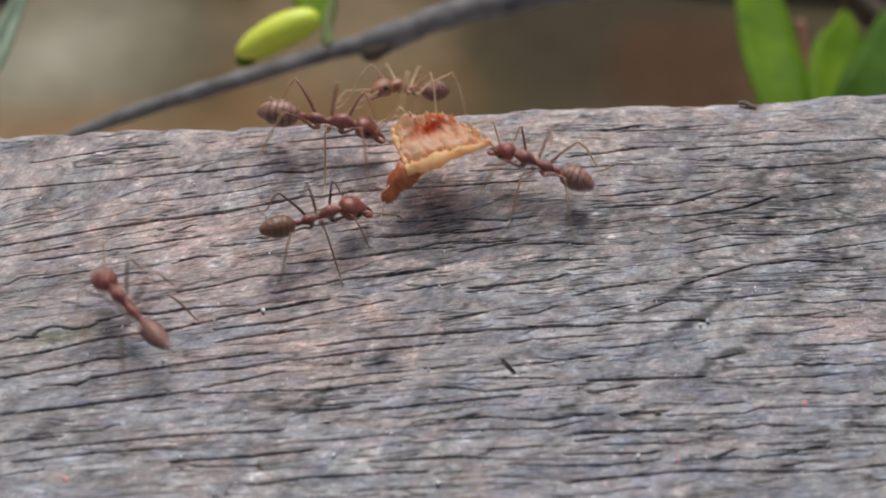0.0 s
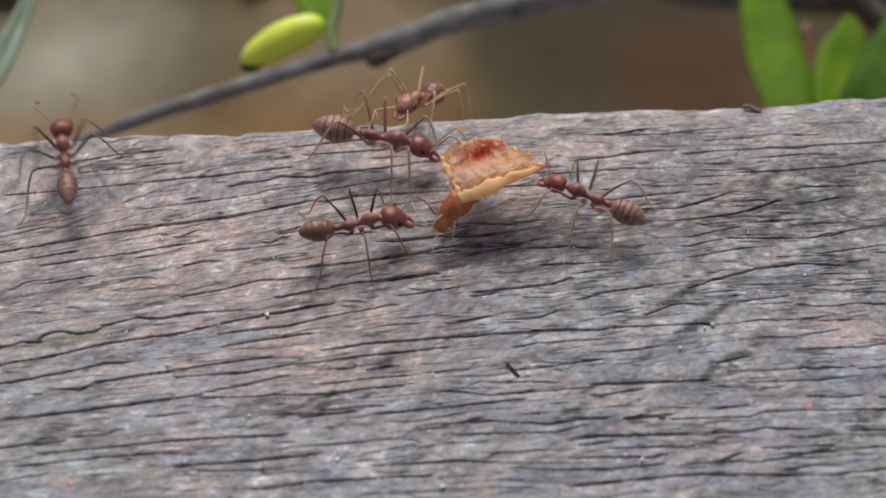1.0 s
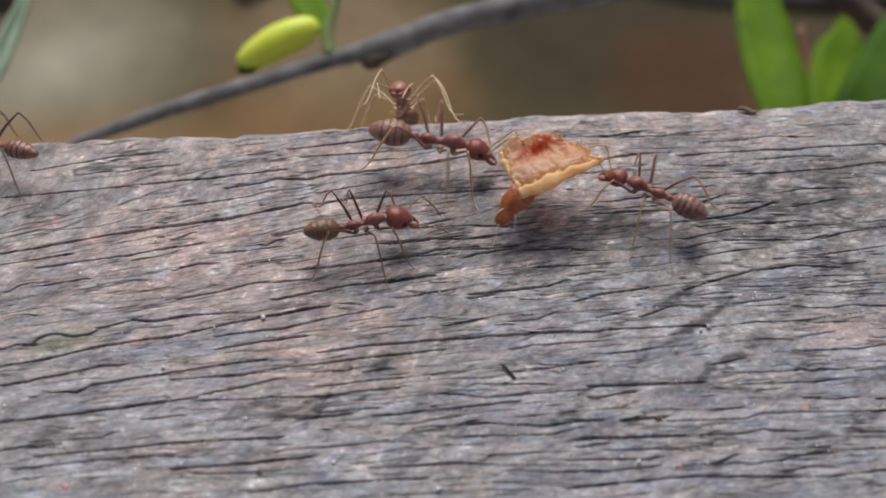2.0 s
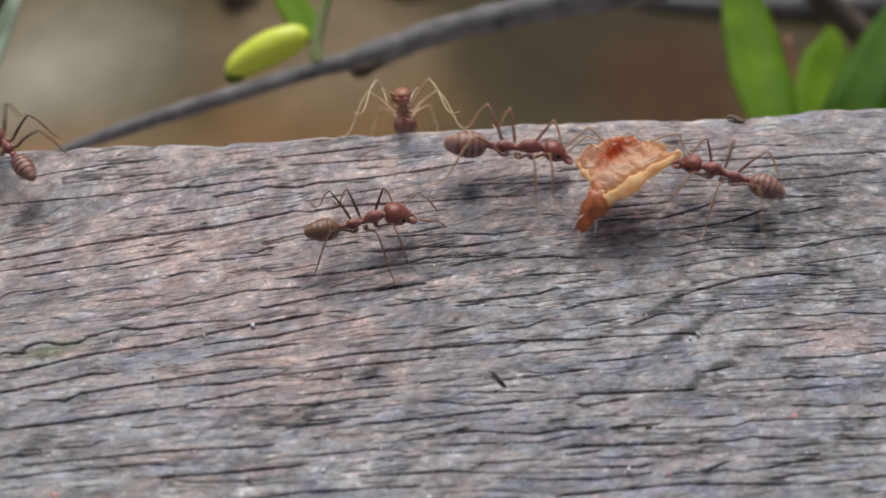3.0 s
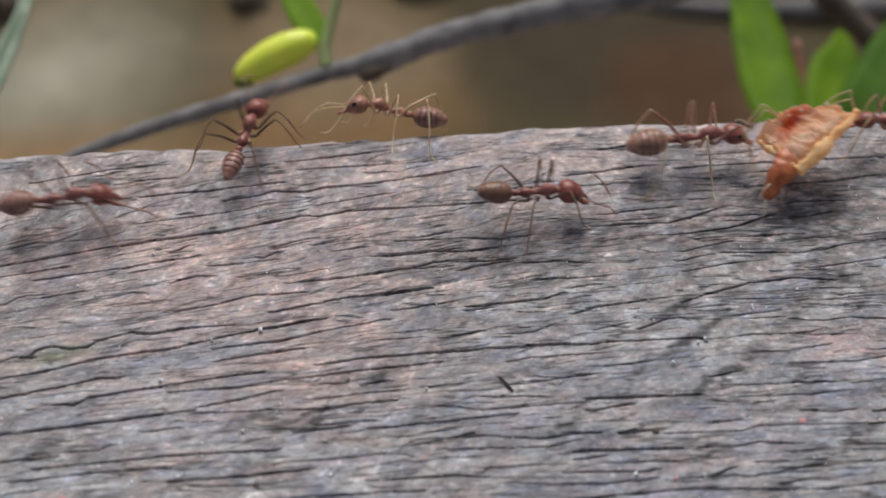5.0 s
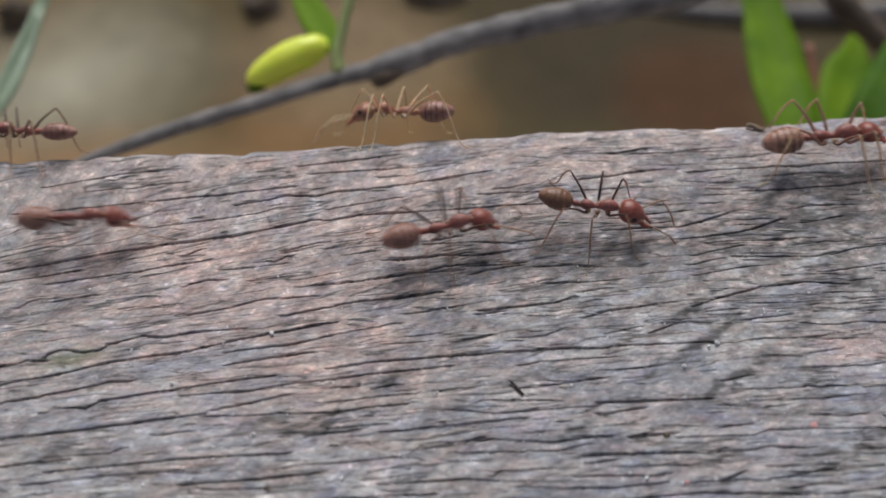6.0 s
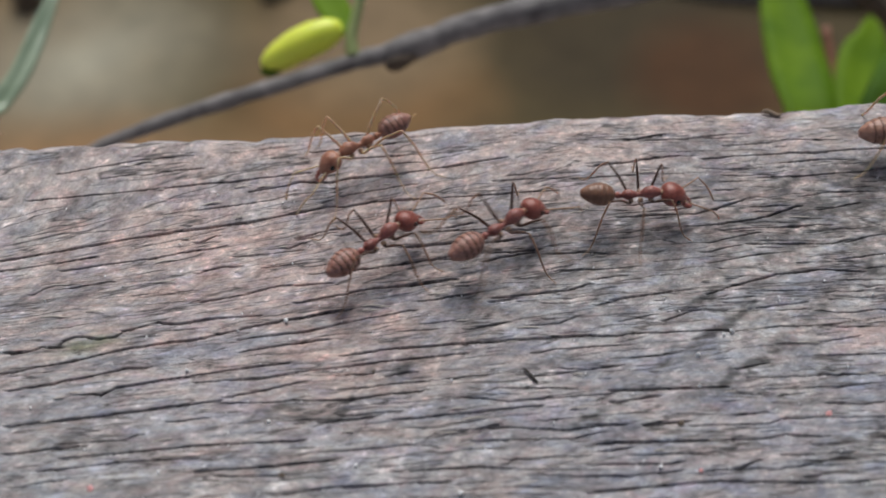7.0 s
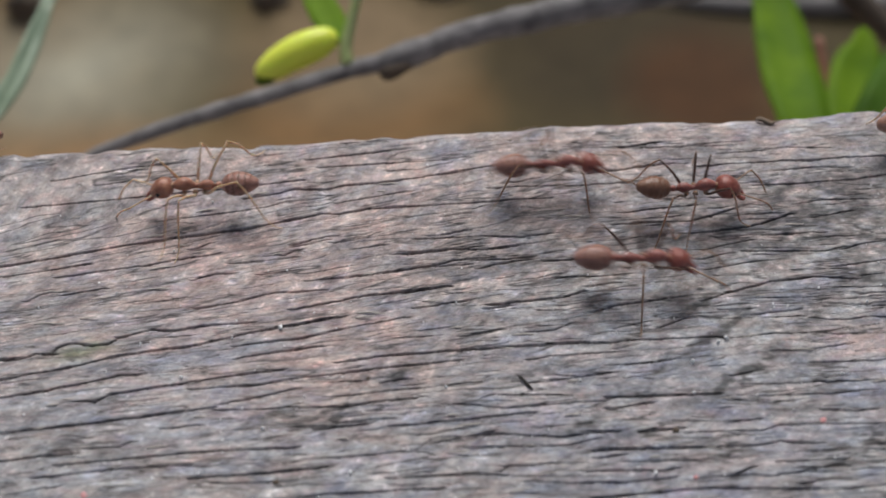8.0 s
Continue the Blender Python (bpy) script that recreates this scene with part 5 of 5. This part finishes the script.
    runner_rows = [
        (0, mm(-20.35, -5.14, 2.40, 0.0, 0.0, 129.9)),
        (0.1, mm(-21.75, -3.17, 2.40, 0.0, 0.0, 122.0)),
        (0.2, mm(-22.62, -1.28, 2.40, 0.0, 0.0, 116.6)),
        (0.3, mm(-23.42, -0.08, 2.40, 0.0, 0.0, 112.1)),
        (0.4, mm(-23.84, 0.75, 2.40, 0.0, 0.0, 107.0)),
        (0.5, mm(-24.08, 1.10, 2.40, 0.0, 0.0, 100.3)),
        (0.6, mm(-24.30, 1.96, 2.40, 0.0, 0.0, 94.5)),
        (0.8, mm(-25.07, 5.45, 2.40, 0.0, 0.0, 95.7)),
        (1, mm(-26.34, 7.95, 2.40, 0.0, 0.0, 101.0)),
        (1.2, mm(-27.85, 9.67, 2.40, 0.0, 0.0, 112.3)),
        (1.6, mm(-30.36, 9.90, 2.40, 7.6, 0.0, 139.6)),
        (2.3, mm(-32.23, 9.94, 2.40, 14.6, 0.0, 167.2)),
        (2.5, mm(-32.14, 9.57, 2.40, 9.6, 0.0, 163.5)),
        (2.8, mm(-30.66, 10.07, 2.40, 8.9, 0.0, 153.0)),
        (3, mm(-29.71, 10.33, 2.40, 0.0, 0.0, 126.1)),
        (3.2, mm(-29.15, 10.29, 2.40, 0.0, 0.0, 107.8)),
        (3.35, mm(-28.96, 10.05, 2.40, 0.0, 0.0, 95.4)),
        (3.5, mm(-28.45, 10.24, 2.40, 0.0, 0.0, 70.7)),
        (3.6, mm(-27.42, 11.95, 1.70, 0.0, -16.2, 41.9)),
        (3.7, mm(-27.75, 12.85, 1.30, -29.8, -5.7, 27.6)),
        (3.8, mm(-26.53, 12.82, 1.30, -31.4, -4.8, 16.4)),
        (3.9, mm(-25.04, 12.95, 1.30, -31.9, -4.7, 10.7)),
        (4, mm(-22.72, 12.53, 1.30, -32.1, -4.3, 4.0)),
        (4.1, mm(-21.65, 12.37, 1.30, -31.9, -3.8, -4.5)),
        (4.2, mm(-18.29, 11.84, 1.30, -32.0, -3.9, -1.4)),
        (4.3, mm(-16.39, 11.39, 1.30, -32.1, -3.8, 0.3)),
        (4.4, mm(-13.46, 11.10, 1.30, -32.0, -3.9, -0.7)),
        (4.5, mm(-13.01, 10.14, 2.20, -10.0, -2.6, -0.3)),
        (4.7, mm(-13.14, 10.26, 2.40, -9.5, -6.5, 21.4)),
        (4.9, mm(-13.18, 10.61, 2.40, -2.9, 0.0, 55.0)),
        (5.1, mm(-13.85, 10.63, 2.40, 0.0, 0.0, 94.8)),
        (5.3, mm(-15.68, 10.73, 2.40, 7.9, 0.0, 141.9)),
        (5.5, mm(-20.37, 11.20, 2.40, 14.2, 0.0, 161.0)),
        (5.8, mm(-28.79, 13.27, 1.30, 34.8, -1.3, 172.5)),
        (6, mm(-30.95, 13.52, 1.30, 35.0, -1.3, 176.4)),
        (6.2, mm(-33.52, 13.38, 1.30, 35.0, -1.3, 176.4)),
        (6.3, mm(-35.15, 13.39, 1.30, 35.0, -1.3, 177.1)),
        (6.5, mm(-37.48, 12.83, 1.30, 35.0, -1.3, 175.3)),
        (7, mm(-37.75, 13.88, 1.30, 35.0, -1.3, 175.3)),
        (8, mm(-36.99, 13.03, 1.30, 35.0, -1.3, 175.4)),
    ]
    follower_rows = [
        (0, mm(-49.40, 5.66, 2.40, 0.0, 0.0, 4.1)),
        (4.2, mm(-36.28, 6.85, 2.40, 0.0, 0.0, 3.9)),
        (4.5, mm(-33.31, 7.24, 2.40, 0.0, 0.0, 2.0)),
        (4.7, mm(-31.50, 7.10, 2.40, 0.0, 0.0, 3.8)),
        (5.2, mm(-21.08, 4.23, 2.40, 0.0, 0.0, 7.2)),
        (5.8, mm(-7.51, 1.35, 2.40, 0.0, 0.0, 8.7)),
        (5.9, mm(-4.67, 1.65, 2.40, 0.0, 0.0, 8.6)),
        (6, mm(-0.43, 2.08, 2.40, 0.0, 0.0, 13.2)),
        (6.1, mm(-0.09, 2.01, 2.40, 0.0, 0.0, 10.6)),
        (6.2, mm(0.47, 1.91, 2.40, 0.0, 0.0, 9.7)),
        (6.3, mm(0.75, 1.68, 2.40, 0.0, 0.0, 9.9)),
        (6.5, mm(1.12, 1.61, 2.40, 0.0, 0.0, 9.5)),
        (7, mm(2.43, 0.87, 2.40, 0.0, 0.0, 33.8)),
        (7.2, mm(4.44, 1.45, 2.40, 0.0, 0.0, 30.7)),
        (7.4, mm(5.31, 0.95, 2.40, 0.0, 0.0, 28.2)),
        (7.5, mm(5.74, 1.01, 2.40, 0.0, 0.0, 26.8)),
        (7.6, mm(6.93, 0.94, 2.40, 0.0, 0.0, 14.4)),
        (7.7, mm(7.63, 0.09, 2.40, 0.0, 0.0, 0.0)),
        (7.9, mm(10.04, -1.05, 2.40, 0.0, 0.0, -0.6)),
        (8, mm(11.70, -1.69, 2.40, 0.0, 0.0, -3.7)),
    ]
    trailer_rows = [
        (0, mm(-57.09, 6.07, 2.40, 0.0, -0.0, 4.2)),
        (5, mm(-49.92, 6.77, 2.40, 0.0, -0.0, 3.8)),
        (5.8, mm(-31.44, 5.43, 2.40, 0.0, -0.0, 1.7)),
        (5.9, mm(-29.87, 5.18, 2.40, 0.0, -0.0, 0.3)),
        (6, mm(-25.58, 4.36, 2.40, -0.0, -0.0, -0.7)),
        (6.1, mm(-23.54, 4.26, 2.40, 0.0, -0.0, 0.0)),
        (6.2, mm(-18.67, 3.77, 2.40, 0.0, -0.0, 1.4)),
        (6.3, mm(-14.64, 3.81, 2.40, 0.0, -0.0, 8.0)),
        (6.4, mm(-13.67, 3.61, 2.40, 0.0, -0.0, 11.2)),
        (6.5, mm(-11.12, 2.05, 2.40, 0.0, -0.0, 20.6)),
        (6.6, mm(-9.19, 1.57, 2.40, 0.0, -0.0, 26.4)),
        (6.7, mm(-8.30, 0.98, 2.40, 0.0, -0.0, 32.0)),
        (6.8, mm(-7.37, 0.69, 2.40, 0.0, -0.0, 38.0)),
        (7, mm(-5.98, 0.12, 2.40, 0.0, -0.0, 38.2)),
        (7.2, mm(-4.52, 0.78, 2.40, 0.0, -0.0, 39.5)),
        (7.4, mm(-2.47, 2.74, 2.40, 0.0, -0.0, 43.6)),
        (7.5, mm(-1.50, 3.47, 2.40, 0.0, -0.0, 39.9)),
        (7.6, mm(0.15, 4.71, 2.40, 0.0, -0.0, 33.0)),
        (7.7, mm(1.36, 5.61, 2.40, 0.0, -0.0, 31.5)),
        (7.9, mm(4.44, 7.11, 2.40, 0.0, -0.0, 15.6)),
        (8, mm(6.73, 6.69, 2.40, 0.0, -0.0, 0.7)),
    ]
    prey_rows = [
        (0, mm(0.67, 5.18, 3.50, 27.0, 1.1, -4.6)),
        (0.5, mm(2.11, 3.04, 3.50, 27.0, 1.6, -4.5)),
        (1, mm(3.86, 3.10, 3.50, 27.4, -0.2, -2.1)),
        (2.5, mm(11.14, 3.68, 3.50, 27.5, -1.8, -0.8)),
        (3, mm(14.57, 3.88, 3.50, 27.2, -7.3, 6.3)),
        (3.5, mm(17.45, 5.47, 3.50, 24.1, -16.4, 21.0)),
        (4, mm(19.06, 7.02, 3.50, 24.9, -14.9, 18.3)),
        (4.5, mm(21.95, 7.17, 3.50, 26.2, -11.5, 13.2)),
        (4.7, mm(24.30, 7.12, 3.50, 25.6, -13.7, 16.6)),
        (5.8, mm(34.27, 5.59, 3.50, 26.6, -11.7, 14.3)),
        (6, mm(36.11, 6.18, 3.50, 26.7, -11.7, 14.3)),
        (8, mm(44.07, 5.75, 3.50, 26.3, -11.3, 14.7)),
    ]
    flap_rows = [
        (0, mm(-3.05, -0.75, 0.10, 0.0, 0.0, 0.0)),
        (0.5, mm(-3.05, -0.75, 0.10, 0.0, 0.0, -0.1)),
        (1, mm(-3.05, -0.75, 0.10, 0.0, 0.0, -2.2)),
        (2.5, mm(-3.00, -0.60, 0.10, 0.0, 0.0, -3.4)),
        (3, mm(-3.38, -0.46, 0.10, 0.0, 0.0, -9.8)),
        (3.5, mm(-4.00, 0.05, 0.10, 0.0, 0.0, -23.0)),
        (4, mm(-3.78, 0.05, 0.10, 0.0, 0.0, -20.6)),
        (4.5, mm(-3.56, -0.05, 0.10, 0.0, 0.0, -16.0)),
        (4.7, mm(-3.56, -0.05, 0.10, 0.0, 0.0, -19.1)),
        (5.8, mm(-3.56, -0.05, 0.10, 0.0, 0.0, -17.0)),
        (6, mm(-3.56, -0.05, 0.10, 0.0, 0.0, -17.0)),
        (8, mm(-3.56, -0.05, 0.10, 0.0, 0.0, -17.4)),
    ]
    for (root, legs), rows in ((ANT_A, carrier_a_rows), (ANT_B, carrier_b_rows), (ANT_C, loner_rows), (ANT_D, edge_rows), (ANT_E, runner_rows), (ANT_F, follower_rows), (ANT_G, trailer_rows)):
        walk(root, rows)
        stride(legs, rows)
    walk(SCRAP, prey_rows)
    walk(SCRAP_FLAP, flap_rows)


motions()
